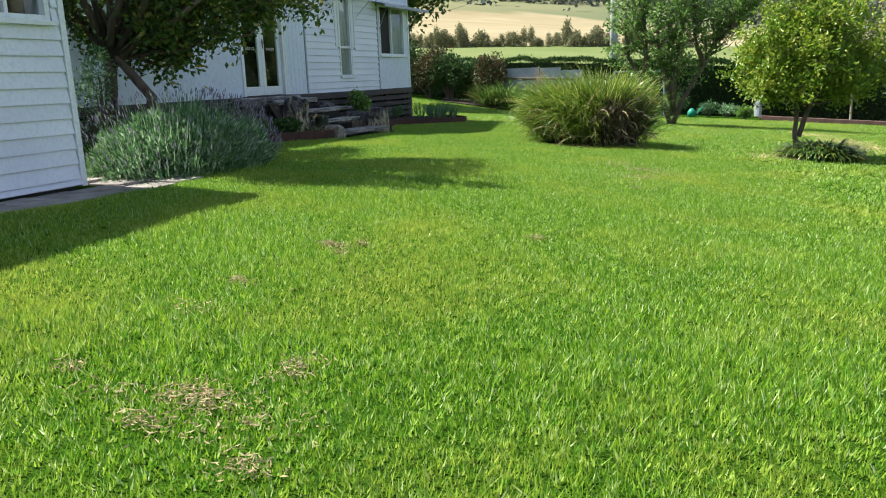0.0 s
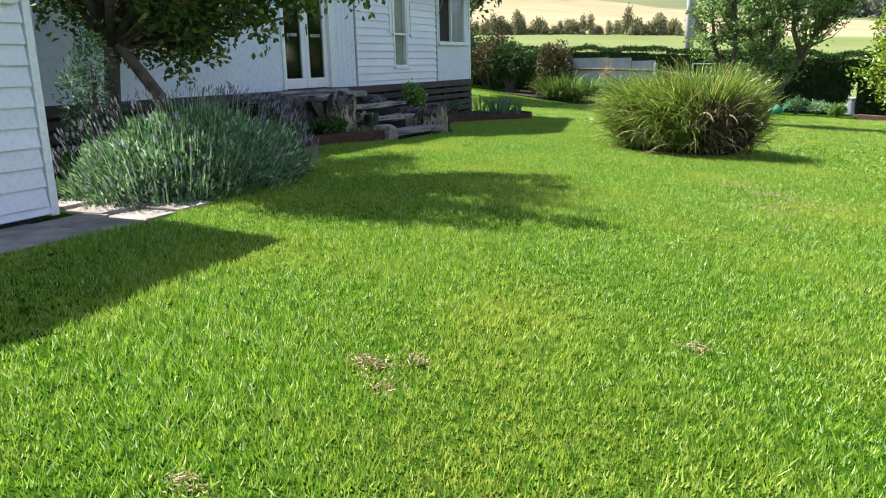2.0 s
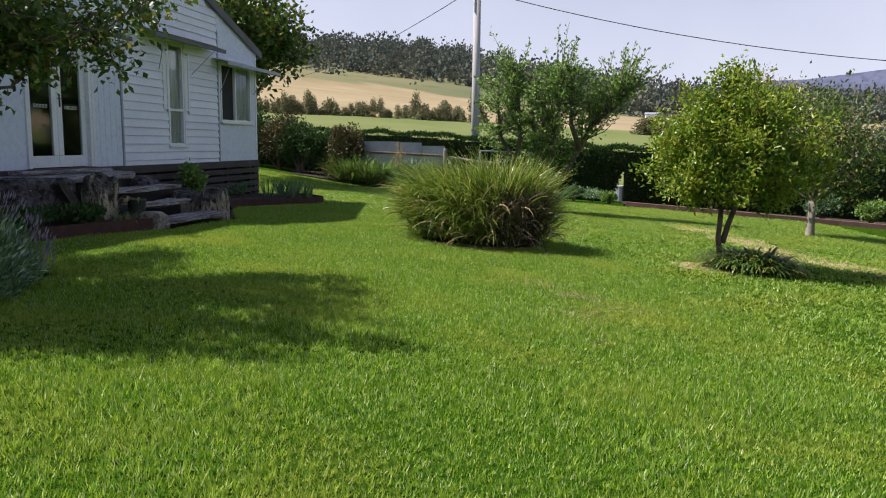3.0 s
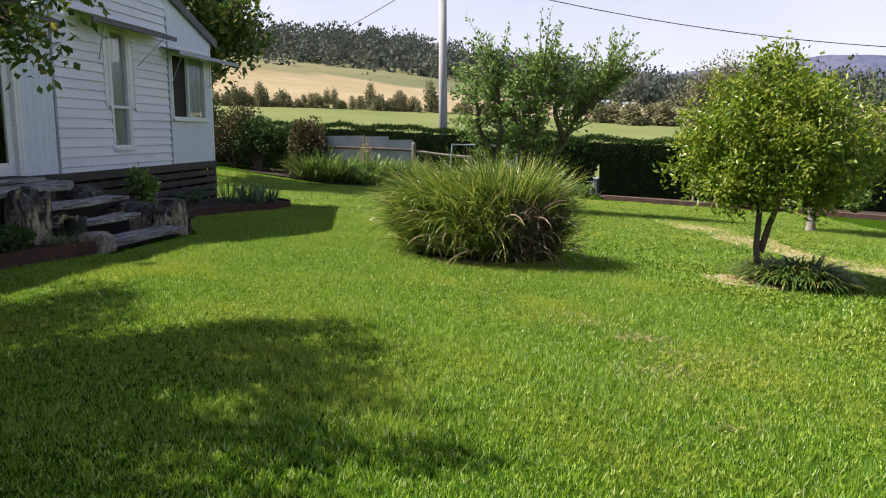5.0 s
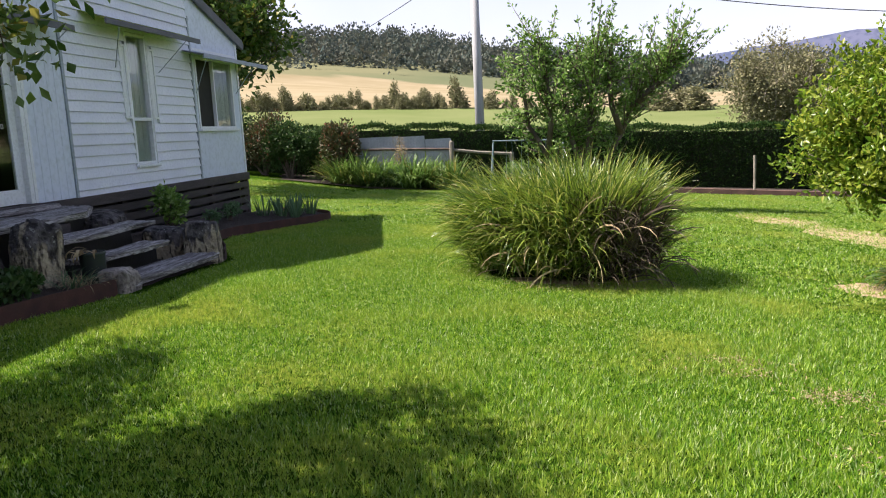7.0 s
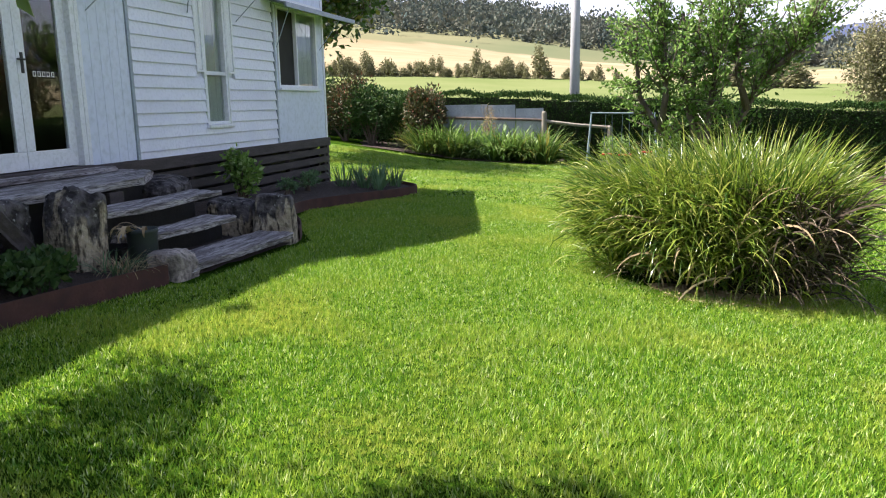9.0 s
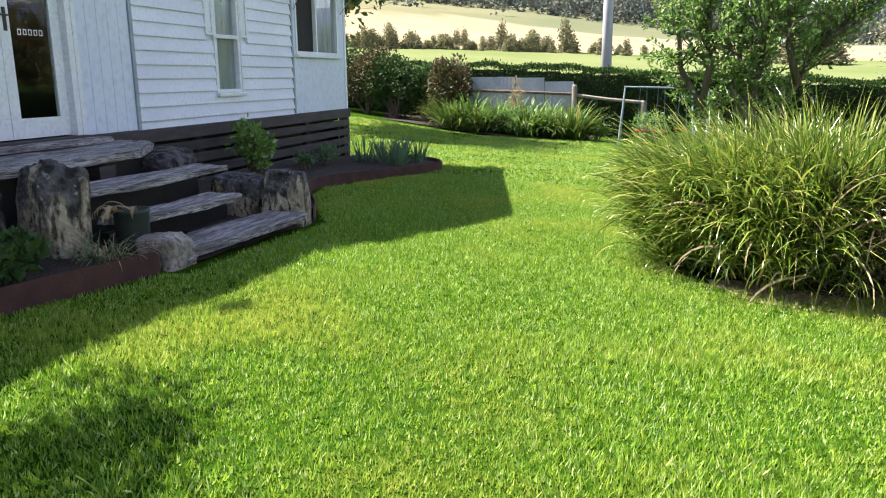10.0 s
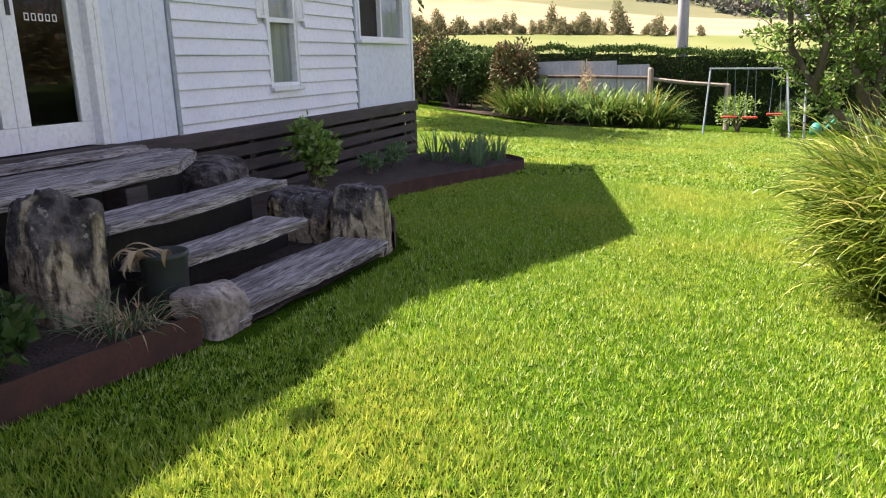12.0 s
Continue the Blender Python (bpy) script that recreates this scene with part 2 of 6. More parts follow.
def world_of(ob):
    if not ob.parent:
        return ob.matrix_basis.copy()
    return world_of(ob.parent) @ ob.matrix_parent_inverse @ ob.matrix_basis


def hang(name, me, parent, label="", m=None):
    """A mesh in world places, made a child of a thing or part."""
    ob = new(name, me)
    if m is not None:
        ob.matrix_basis = m
    if parent:
        ob.parent = parent
        ob.matrix_parent_inverse = world_of(parent).inverted()
    if label:
        ob["label"] = label
    return ob


def part(name, bm, material, parent, label="", smooth=False):
    return hang(name, mesh_of(name, bm, material, smooth), parent, label)


def block(a, b, bevel=0.0, bm=None):
    """A box from corner a to corner b, edges rounded."""
    bm = bm or bmesh.new()
    made = bmesh.ops.create_cube(bm, size=1)["verts"]
    for v in made:
        v.co = Vector([(a[i] + b[i]) / 2 + v.co[i] * (b[i] - a[i]) for i in range(3)])
    if bevel:
        es = list({e for v in made for e in v.link_edges})
        bmesh.ops.bevel(bm, geom=es, offset=bevel, segments=2, affect="EDGES", profile=0.6)
    return bm


def prism(points, x0, x1, bm=None):
    """A flat outline in y and z, given thickness along x."""
    bm = bm or bmesh.new()
    f = [bm.verts.new((x1, y, z)) for y, z in points]
    b = [bm.verts.new((x0, y, z)) for y, z in points]
    bm.faces.new(f)
    bm.faces.new(b[::-1])
    n = len(points)
    for i in range(n):
        bm.faces.new((f[i], b[i], b[(i + 1) % n], f[(i + 1) % n]))
    bmesh.ops.recalc_face_normals(bm, faces=bm.faces)
    return bm


def tube(pts, radii, sides=7, bm=None):
    bm = bm or bmesh.new()
    rings, pts = [], [Vector(p) for p in pts]
    for i, p in enumerate(pts):
        d = (pts[min(i + 1, len(pts) - 1)] - pts[max(i - 1, 0)]).normalized()
        u = d.cross(Vector((0.31, 0.87, 0.37))).normalized()
        w = d.cross(u)
        r = radii[i] if hasattr(radii, "__len__") else radii
        rings.append([bm.verts.new(p + (u * math.cos(2 * math.pi * k / sides) + w * math.sin(2 * math.pi * k / sides)) * r) for k in range(sides)])
    for a, b in zip(rings, rings[1:]):
        for k in range(sides):
            bm.faces.new((a[k], a[(k + 1) % sides], b[(k + 1) % sides], b[k]))
    bm.faces.new(rings[0][::-1])
    bm.faces.new(rings[-1])
    return bm


def array_mesh(name, verts, faces, material):
    """A mesh from numpy arrays: verts N x 3, faces M x 3."""
    me = bpy.data.meshes.new(name)
    me.vertices.add(len(verts))
    me.vertices.foreach_set("co", np.ascontiguousarray(verts, dtype=np.float32).ravel())
    me.loops.add(len(faces) * 3)
    me.loops.foreach_set("vertex_index", np.ascontiguousarray(faces, dtype=np.int32).ravel())
    me.polygons.add(len(faces))
    me.polygons.foreach_set("loop_start", np.arange(0, len(faces) * 3, 3, dtype=np.int32))
    me.update(calc_edges=True)
    me.materials.append(material)
    return me


def unit(v):
    return v / np.maximum(np.linalg.norm(v, axis=-1, keepdims=True), 1e-9)


def leaf_mesh(name, p, d, length, width, material, rng, fold=0.25):
    """Folded four-cornered leaves at the places p that point along d."""
    n = len(p)
    d = unit(d)
    side = unit(np.cross(d, rng.normal(size=(n, 3))))
    nrm = np.cross(side, d)
    ln = (length * rng.uniform(0.6, 1.25, n))[:, None]
    wd = (width * rng.uniform(0.7, 1.2, n))[:, None]
    mid = p + d * ln * 0.5
    v = np.stack([p, mid + side * wd * 0.5 + nrm * wd * fold, p + d * ln - nrm * ln * 0.08, mid - side * wd * 0.5 + nrm * wd * fold], 1).reshape(-1, 3)
    b = np.arange(n)[:, None] * 4
    f = np.concatenate([b + [0, 1, 2], b + [0, 2, 3]], 1).reshape(-1, 3)
    return array_mesh(name, v, f, material)


def strap_mesh(name, p, heading, rise, length, width, droop, material, rng, segs=6, twist=0.0):
    """Long leaves that rise and then bend over: heading is the compass angle, rise the first slope."""
    n = len(p)
    ang = np.asarray(rise, float).copy()
    pos = p.copy()
    hx = np.stack([np.cos(heading), np.sin(heading), np.zeros(n)], 1)
    side = np.stack([-np.sin(heading), np.cos(heading), np.zeros(n)], 1)
    ln = length * np.ones(n)
    rows = []
    turn = rng.normal(0, twist, n)[:, None]
    flat = side
    for k in range(segs + 1):
        nrm = np.array([0, 0, 1.0]) * np.cos(ang)[:, None] - hx * np.sin(ang)[:, None]
        side = flat * np.cos(turn) + nrm * np.sin(turn)
        w = width * (1 - (k / segs) ** 3.5) * (0.7 + 0.3 * min(1, k / 2))
        rows += [pos - side * (w / 2)[:, None], pos + side * (w / 2)[:, None]]
        step = hx * np.cos(ang)[:, None] + np.array([0, 0, 1.0]) * np.sin(ang)[:, None]
        pos = pos + step * (ln / segs)[:, None]
        ang = ang - droop / segs * (0.4 + 1.6 * k / segs)
    v = np.stack(rows, 1).reshape(-1, 3)
    m = 2 * (segs + 1)
    b = np.arange(n)[:, None] * m
    quads = []
    for k in range(segs):
        quads += [b + [2 * k, 2 * k + 1, 2 * k + 3], b + [2 * k, 2 * k + 3, 2 * k + 2]]
    return array_mesh(name, v, np.concatenate(quads, 1).reshape(-1, 3), material)


def boulder(size, seed, rough=0.17, cuts=6, facets=7):
    """A broken, uneven block of stone about its own middle: a rounded box with chips struck off its edges."""
    rng = np.random.default_rng(seed * 13 + 5)
    bm = bmesh.new()
    bmesh.ops.create_cube(bm, size=1)
    bmesh.ops.subdivide_edges(bm, edges=bm.edges[:], cuts=cuts * 3 + 1, use_grid_fill=True)
    off = Vector((seed * 7.3, seed * 3.1, seed * 1.7))
    planes = [(Vector(d), rng.uniform(0.45, 0.56)) for d in unit(rng.normal(size=(facets, 3)) * [1, 1, 0.8])]
    for v in bm.verts:
        c = v.co * 2
        r = (abs(c.x) ** 9 + abs(c.y) ** 9 + abs(c.z) ** 9) ** (1 / 9)
        q = v.co / max(r, 1e-6)
        for d, h in planes:
            over = q.dot(d) - h
            if over > 0:
                q = q - d * over * 0.7
        w = 0.6 * noise.noise(q * 2.2 + off) + 0.3 * abs(noise.noise(Vector((q.x * 6, q.y * 6, q.z * 2)) + off)) + 0.22 * noise.noise(q * 11 + off) + 0.12 * noise.noise(q * 23 + off)
        q = q * (1.0 + rough * w)
        v.co = Vector((q.x * size[0], q.y * size[1], q.z * size[2]))
    return bm


def plank(length, depth, thick, seed, wav=0.02, taper=0.0):
    """A rough sleeper along y with split grain and worn, broken edges, about its own middle."""
    bm = bmesh.new()
    bmesh.ops.create_cube(bm, size=1)
    bmesh.ops.subdivide_edges(bm, edges=[e for e in bm.edges if abs((e.verts[0].co - e.verts[1].co).y) > 0.5], cuts=70)
    bmesh.ops.subdivide_edges(bm, edges=[e for e in bm.edges if abs((e.verts[0].co - e.verts[1].co).x) > 0.5], cuts=17)
    bmesh.ops.subdivide_edges(bm, edges=[e for e in bm.edges if abs((e.verts[0].co - e.verts[1].co).z) > 0.5], cuts=3)
    off = Vector((seed * 5.7, seed, 0))
    for v in bm.verts:
        q = Vector((v.co.x * depth, v.co.y * length, v.co.z * thick))
        n = noise.noise_vector(Vector((q.x * 4, q.y * 1.6, q.z * 9)) + off)
        fine = noise.noise(Vector((q.x * 5, q.y * 9, q.z * 22)) + off)
        grain = noise.noise(Vector((q.x * 42, q.y * 2.2, seed * 3.3)))
        split = max(0.0, 0.16 - abs(noise.noise(Vector((q.x * 16, q.y * 1.1, seed * 9.1))))) / 0.16
        q.x -= (v.co.x + 0.5) * taper * max(0, v.co.y - 0.22) / 0.28
        edge = abs(v.co.x) > 0.49
        top = v.co.z > 0.49
        drop = (0.006 * grain - 0.016 * split ** 2) if top else 0.004 * grain
        if edge:
            drop += -0.012 if top else 0.0
        v.co = q + Vector((n.x * wav * (1.6 if edge else 0.5) + (fine * 0.014 if edge else 0), n.y * wav * 2 + fine * 0.02 if abs(v.co.y) > 0.49 else 0, n.z * wav * 0.55 + drop))
    return bm


# ---- ground ----
EYE_XY = (-3.0, 6.0)
AZ = [-180, -70, -25, -10, 0, 8, 12, 18, 25, 60, 180]
EL_FIELD = [0.2, 0.2, 0.3, 0.58, 1.1, 1.55, 1.75, 1.95, 2.1, 2.3, 0.2]
EL_DRY = [1.5, 1.5, 1.3, 1.4, 2.4, 3.3, 3.6, 4.2, 4.8, 5.2, 1.5]
EL_HILL = [2.5, 2.5, 2.1, 2.5, 4.0, 5.6, 6.3, 6.3, 6.4, 7.0, 2.5]


def terrain_z(x, y):
    dx, dy = x - EYE_XY[0], y - EYE_XY[1]
    r = math.hypot(dx, dy)
    near = float(max(min(ground_z(x, y), 1.2), -1.9))
    if r < 42:
        return near
    az = math.degrees(math.atan2(-dx, dy))
    zs = [(150, 1.75 + 150 * math.tan(radians(float(np.interp(az, AZ, EL_FIELD))))),
          (420, 1.75 + 420 * math.tan(radians(float(np.interp(az, AZ, EL_DRY))))),
          (900, 1.75 + 900 * math.tan(radians(float(np.interp(az, AZ, EL_HILL)))))]
    roll = noise.noise(Vector((x * 0.008, y * 0.008, 0))) * min(1, max(0, (r - 120) / 300)) * 9
    x42, y42 = EYE_XY[0] + dx / r * 42, EYE_XY[1] + dy / r * 42
    z0 = max(min(ground_z(x42, y42), 1.2), -1.9)
    pts = [(42, z0), (60, z0 - 0.4)] + zs + [(1400, zs[-1][1] * 0.8), (4200, 0)]
    return float(np.interp(r, [p[0] for p in pts], [p[1] for p in pts])) + roll


def ground_material():
    m, n, l, p = nodes_of("lawn, paddock and hill")
    g = n.new("ShaderNodeNewGeometry")
    vd = n.new("ShaderNodeVectorMath")
    vd.operation = "DISTANCE"
    vd.inputs[1].default_value = (EYE_XY[0], EYE_XY[1], 0)
    l.new(g.outputs["Position"], vd.inputs[0])
    wob = n.new("ShaderNodeMath")
    wob.operation = "MULTIPLY_ADD"
    l.new(noise_node(n, l, 0.012, 5), wob.inputs[0])
    wob.inputs[1].default_value = 120
    l.new(vd.outputs["Value"], wob.inputs[2])
    lawn = mixed(n, l, noise_node(n, l, 0.7, 5), (0.045, 0.115, 0.006), (0.075, 0.12, 0.012))
    lawn = mixed(n, l, noise_node(n, l, 45, 4), (0.025, 0.065, 0.004), lawn, 0.3, 0.6)
    lawn = mixed(n, l, noise_node(n, l, 150, 3), (0.012, 0.032, 0.004), lawn, 0.42, 0.6)
    field = mixed(n, l, noise_node(n, l, 0.05, 6), (0.12, 0.155, 0.055), (0.16, 0.185, 0.078))
    dry = mixed(n, l, noise_node(n, l, 0.03, 6), (0.24, 0.2, 0.12), (0.31, 0.26, 0.17))
    hill = mixed(n, l, noise_node(n, l, 0.006, 6), (0.1, 0.125, 0.07), (0.18, 0.175, 0.1))
    col = mixed(n, l, vd.outputs["Value"], lawn, field, 40, 44)
    col = mixed(n, l, vd.outputs["Value"], col, dry, 148, 151)
    col = mixed(n, l, wob.outputs[0], col, hill, 465, 480)
    l.new(col, p.inputs["Base Color"])
    p.inputs["Roughness"].default_value = 0.95
    p.inputs["Specular IOR Level"].default_value = 0.0
    bumped(n, l, p, noise_node(n, l, 60, 3), 0.6, 0.02)
    return m


radii = [0, 1, 2, 2.5, 3, 3.5, 4, 4.5, 5, 5.5, 6, 6.5, 7, 7.5, 8, 9, 10, 12, 14, 17, 20, 23, 27, 34, 42, 46, 52, 60, 80, 100, 125, 148, 151, 175, 205, 240, 280, 330, 380, 420, 450, 500, 560, 640, 720, 800, 900, 1050, 1400, 2200, 4200]
gm = bmesh.new()
rings = []
STEPS = 240
for r in radii:
    if r == 0:
        rings.append([gm.verts.new((EYE_XY[0], EYE_XY[1], terrain_z(*EYE_XY)))])
    else:
        rings.append([gm.verts.new((EYE_XY[0] - r * math.sin(2 * math.pi * k / STEPS), EYE_XY[1] + r * math.cos(2 * math.pi * k / STEPS), terrain_z(EYE_XY[0] - r * math.sin(2 * math.pi * k / STEPS), EYE_XY[1] + r * math.cos(2 * math.pi * k / STEPS)))) for k in range(STEPS)])
for k in range(STEPS):
    gm.faces.new((rings[0][0], rings[1][k], rings[1][(k + 1) % STEPS]))
for a, b in zip(rings[1:], rings[2:]):
    for k in range(STEPS):
        gm.faces.new((a[k], b[k], b[(k + 1) % STEPS], a[(k + 1) % STEPS]))
bmesh.ops.recalc_face_normals(gm, faces=gm.faces)
ground = new("ground", mesh_of("ground", gm, ground_material(), True))
tagged(ground, "sloping green lawn running out to paddocks and hills", "ground", kind="structure")

# ranges on the skyline, the haze of distance painted in as blue
mb = bmesh.new()
prev = None
for k in range(80):
    az = radians(2 - k * 0.8)
    e = 4.0 + 0.9 * min(1, max(0, (k - 12) / 14)) + 0.25 * noise.noise(Vector((k * 0.13, 0, 3))) + 0.12 * noise.noise(Vector((k * 0.5, 0, 7)))
    e *= min(1, k / 6)
    base = Vector((EYE_XY[0] - 3600 * math.sin(az), EYE_XY[1] + 3600 * math.cos(az), 0))
    back = Vector((EYE_XY[0] - 4100 * math.sin(az), EYE_XY[1] + 4100 * math.cos(az), 1.75 + 4100 * math.tan(radians(e))))
    row = [mb.verts.new(base - Vector((0, 0, 60))), mb.verts.new(base.lerp(back, 0.5)), mb.verts.new(back)]
    if prev:
        for i in range(2):
            mb.faces.new((prev[i], row[i], row[i + 1], prev[i + 1]))
    prev = row
RANGE = surface("forested range in haze blue", (0.06, 0.08, 0.15), (0.1, 0.11, 0.18), 0.004, 0.03, rough=1, bump=0)
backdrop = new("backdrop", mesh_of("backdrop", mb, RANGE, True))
tagged(backdrop, "forested mountain range on the skyline, coloured haze blue", "mountain", kind="structure")

# ---- the house ----
X0 = -9.41
FLOOR = 1.06
PEAK_Y, PEAK_Z, EAVE_Y, EAVE_Z, LEFT_Y, LEFT_Z = 16.4, 5.33, 21.3, 3.68, 14.25, 4.42
house = thing("house", "white weatherboard cottage raised on a dark slatted base", "house", (X0, 16, FLOOR))


def roof_z(y):
    if y > PEAK_Y:
        return PEAK_Z + (EAVE_Z - PEAK_Z) * (y - PEAK_Y) / (EAVE_Y - PEAK_Y)
    if y > LEFT_Y:
        return PEAK_Z + (LEFT_Z - PEAK_Z) * (PEAK_Y - y) / (PEAK_Y - LEFT_Y)
    return 4.06


def wall_run(name, y0, y1, openings, material, parent, x1=X0, thick=0.12, top=None, z0=FLOOR, label=""):
    """A wall along y as slabs round its openings (y0, y1, z0, z1), under the roof line."""
    bm = bmesh.new()
    cuts = sorted({y0, y1, *[v for o in openings for v in o[:2]], *([PEAK_Y] if y0 < PEAK_Y < y1 and not top else [])})
    for a, b in zip(cuts, cuts[1:]):
        spans = [o for o in openings if o[0] < (a + b) / 2 < o[1]]
        ta, tb = (top(a), top(b)) if top else (roof_z(a + 1e-4) - 0.03, roof_z(b - 1e-4) - 0.03)
        if spans:
            o = spans[0]
            if o[2] > z0 + 0.01:
                prism([(a, z0), (b, z0), (b, o[2]), (a, o[2])], x1 - thick, x1, bm)
            prism([(a, o[3]), (b, o[3]), (b, tb), (a, ta)], x1 - thick, x1, bm)
        else:
            prism([(a, z0), (b, z0), (b, tb), (a, ta)], x1 - thick, x1, bm)
    bmesh.ops.remove_doubles(bm, verts=bm.verts, dist=0.0005)
    return part(name, bm, material, parent, label)


DOOR = (12.93, 14.48, 1.07, 3.16)
W1 = (16.94, 17.53, 1.42, 3.43)
W2 = (19.18, 20.76, 1.96, 3.27)
W3 = (10.35, 11.25, 1.75, 3.1)
wall_left = wall_run("wall", 2.0, 14.6, [DOOR, W3], PANEL, house, label="smooth pale sheet wall")
wall_mid = wall_run("wall", 14.6, 19.05, [W1], WHITE, house, X0 - 0.03, 0.09, label="white weatherboard wall")
wall_right = wall_run("wall", 19.05, 21.08, [W2], PANEL, house, label="smooth pale sheet wall")
part("side_wall", block((-17, 20.98, FLOOR), (X0 - 0.12, 21.07, 3.7)), WHITE, house)
part("back_wall", block((-17.1, 2.0, 0), (-17.0, 21.07, 4.2)), WHITE, house)
part("end_wall", block((-17, 1.9, 0), (X0 - 0.001, 2.0, 4.2)), WHITE, house)
part("floor_deck", block((-17, 2.02, FLOOR - 0.2), (X0 - 0.13, 20.97, FLOOR - 0.002)), INTERIOR, house)

# cover strips at the joins and the corner
for y, top in ((15.36, roof_z(15.36) - 0.06), (19.06, 3.95)):
    part("cover_strip", block((X0 - 0.03, y - 0.025, FLOOR - 0.02), (X0 + 0.022, y + 0.025, top), 0.004), STRIP, house, "grey blue cover strip")
part("corner_post", block((X0 - 0.05, 21.03, FLOOR), (X0 + 0.02, 21.1, 3.66), 0.005), WHITE_PLAIN, house)
part("frieze_strip", block((X0, 19.09, 3.36), (X0 + 0.018, 21.02, 3.41), 0.003), WHITE_PLAIN, house)

# roof planes and barge boards
RX0, RX1 = -17.2, X0 + 0.06
rb = bmesh.new()
for a, b in (((EAVE_Y + 0.02, roof_z(EAVE_Y)), (PEAK_Y, PEAK_Z)), ((PEAK_Y, PEAK_Z), (LEFT_Y, LEFT_Z))):
    prism([(a[0], a[1]), (b[0], b[1]), (b[0], b[1] + 0.05), (a[0], a[1] + 0.05)], RX0, RX1, rb)
part("roof", rb, ROOF_METAL, house, "dark sheet metal gable roof")
lb = bmesh.new()
vs = [lb.verts.new(v) for v in ((X0 + 0.07, 1.7, 4.03), (X0 + 0.07, LEFT_Y, 4.03), (-13.4, LEFT_Y, 5.18), (-13.4, 1.7, 5.18), (X0 + 0.07, 1.7, 4.10), (X0 + 0.07, LEFT_Y, 4.10), (-13.4, LEFT_Y, 5.25), (-13.4, 1.7, 5.25), (-17.2, 1.7, 4.1), (-17.2, LEFT_Y, 4.1))]
for q in ((0, 1, 2, 3), (7, 6, 5, 4), (4, 5, 1, 0), (5, 6, 2, 1), (7, 4, 0, 3), (7, 6, 9, 8)):
    lb.faces.new([vs[i] for i in q])
bmesh.ops.recalc_face_normals(lb, faces=lb.faces)
part("roof", lb, ROOF_METAL, house, "dark sheet metal wing roof")
for a, b in (((EAVE_Y + 0.03, roof_z(EAVE_Y) - 0.01), (PEAK_Y, PEAK_Z - 0.01)), ((PEAK_Y, PEAK_Z - 0.01), (LEFT_Y, LEFT_Z - 0.01))):
    part("barge_board", prism([(a[0], a[1] - 0.11), (b[0], b[1] - 0.11), (b[0], b[1] + 0.07), (a[0], a[1] + 0.07)], X0 + 0.03, X0 + 0.075), BARGE, house, "dark painted barge board")
part("gutter", tube([(-17, 21.36, 3.66), (X0 + 0.05, 21.36, 3.66)], 0.06, 8), BARGE, house)
vent_mesh = tube([(0, 0, -1.2), (0, 0, -0.03), (0, 0, -0.025), (0, 0, 0.0), (0, 0, 0.04), (0, 0, 0.06)], [0.015, 0.015, 0.14, 0.18, 0.15, 0.05], 16)
for v in vent_mesh.verts:
    v.co = Vector((v.co.x * 0.38 - 10.1, v.co.y + 12.0, v.co.z + 5.42))
part("roof_vent", vent_mesh, GALV, house, "flat capped metal roof vent")


def dark_room_box(y0, y1, z0, z1, parent, curtain=None, back=0.2):
    """A near-black box behind an opening; the room's dimness is put into its colour."""
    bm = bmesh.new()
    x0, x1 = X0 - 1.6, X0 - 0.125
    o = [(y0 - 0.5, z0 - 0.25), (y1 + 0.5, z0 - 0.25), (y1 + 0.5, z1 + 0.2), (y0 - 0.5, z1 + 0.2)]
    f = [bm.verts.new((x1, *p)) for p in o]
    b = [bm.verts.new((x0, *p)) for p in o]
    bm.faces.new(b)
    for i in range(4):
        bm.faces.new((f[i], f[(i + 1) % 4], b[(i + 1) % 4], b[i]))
    part("room_lining", bm, INTERIOR, parent, "near-black box for the unlit room")
    if curtain:
        cb = bmesh.new()
        a, c = curtain
        n = 40
        prev = None
        for i in range(n + 1):
            y = a + (c - a) * i / n
            x = X0 - back + 0.018 * math.sin(i * 1.9) + 0.008 * math.sin(i * 4.3)
            row = [cb.verts.new((x, y, z0 - 0.02)), cb.verts.new((x, y, z1))]
            if prev:
                cb.faces.new((prev[0], row[0], row[1], prev[1]))
            prev = row
        part("curtain", cb, CURTAIN, parent, "pale drawn curtain, for a pane reflection in the sliding window", True)


def frame_bars(parent, y0, y1, z0, z1, t, x0, x1, material, name="frame", sill=True, label=""):
    f = part(name, block((x0, y0, z0), (x1, y0 + t, z1), 0.004), material, parent, label)
    hang(name, mesh_of(name, block((x0, y1 - t, z0), (x1, y1, z1), 0.004), material), parent)
    hang(name, mesh_of(name, block((x0, y0 + t, z1 - t), (x1, y1 - t, z1), 0.004), material), parent)
    hang(name, mesh_of(name, block((x0, y0 + t, z0), (x1, y1 - t, z0 + t), 0.004), material), parent)
    if sill:
        hang("sill", mesh_of("sill", block((x0, y0 - 0.04, z0 - 0.045), (x1 + 0.05, y1 + 0.04, z0 - 0.002), 0.006), material), parent)
    return f


def pane(parent, y0, y1, z0, z1, x):
    ob = hang("pane", mesh_of("pane", block((x - 0.003, y0, z0), (x + 0.003, y1, z1)), GLASS), parent, "clear glass pane")
    ob.visible_shadow = False
    return ob


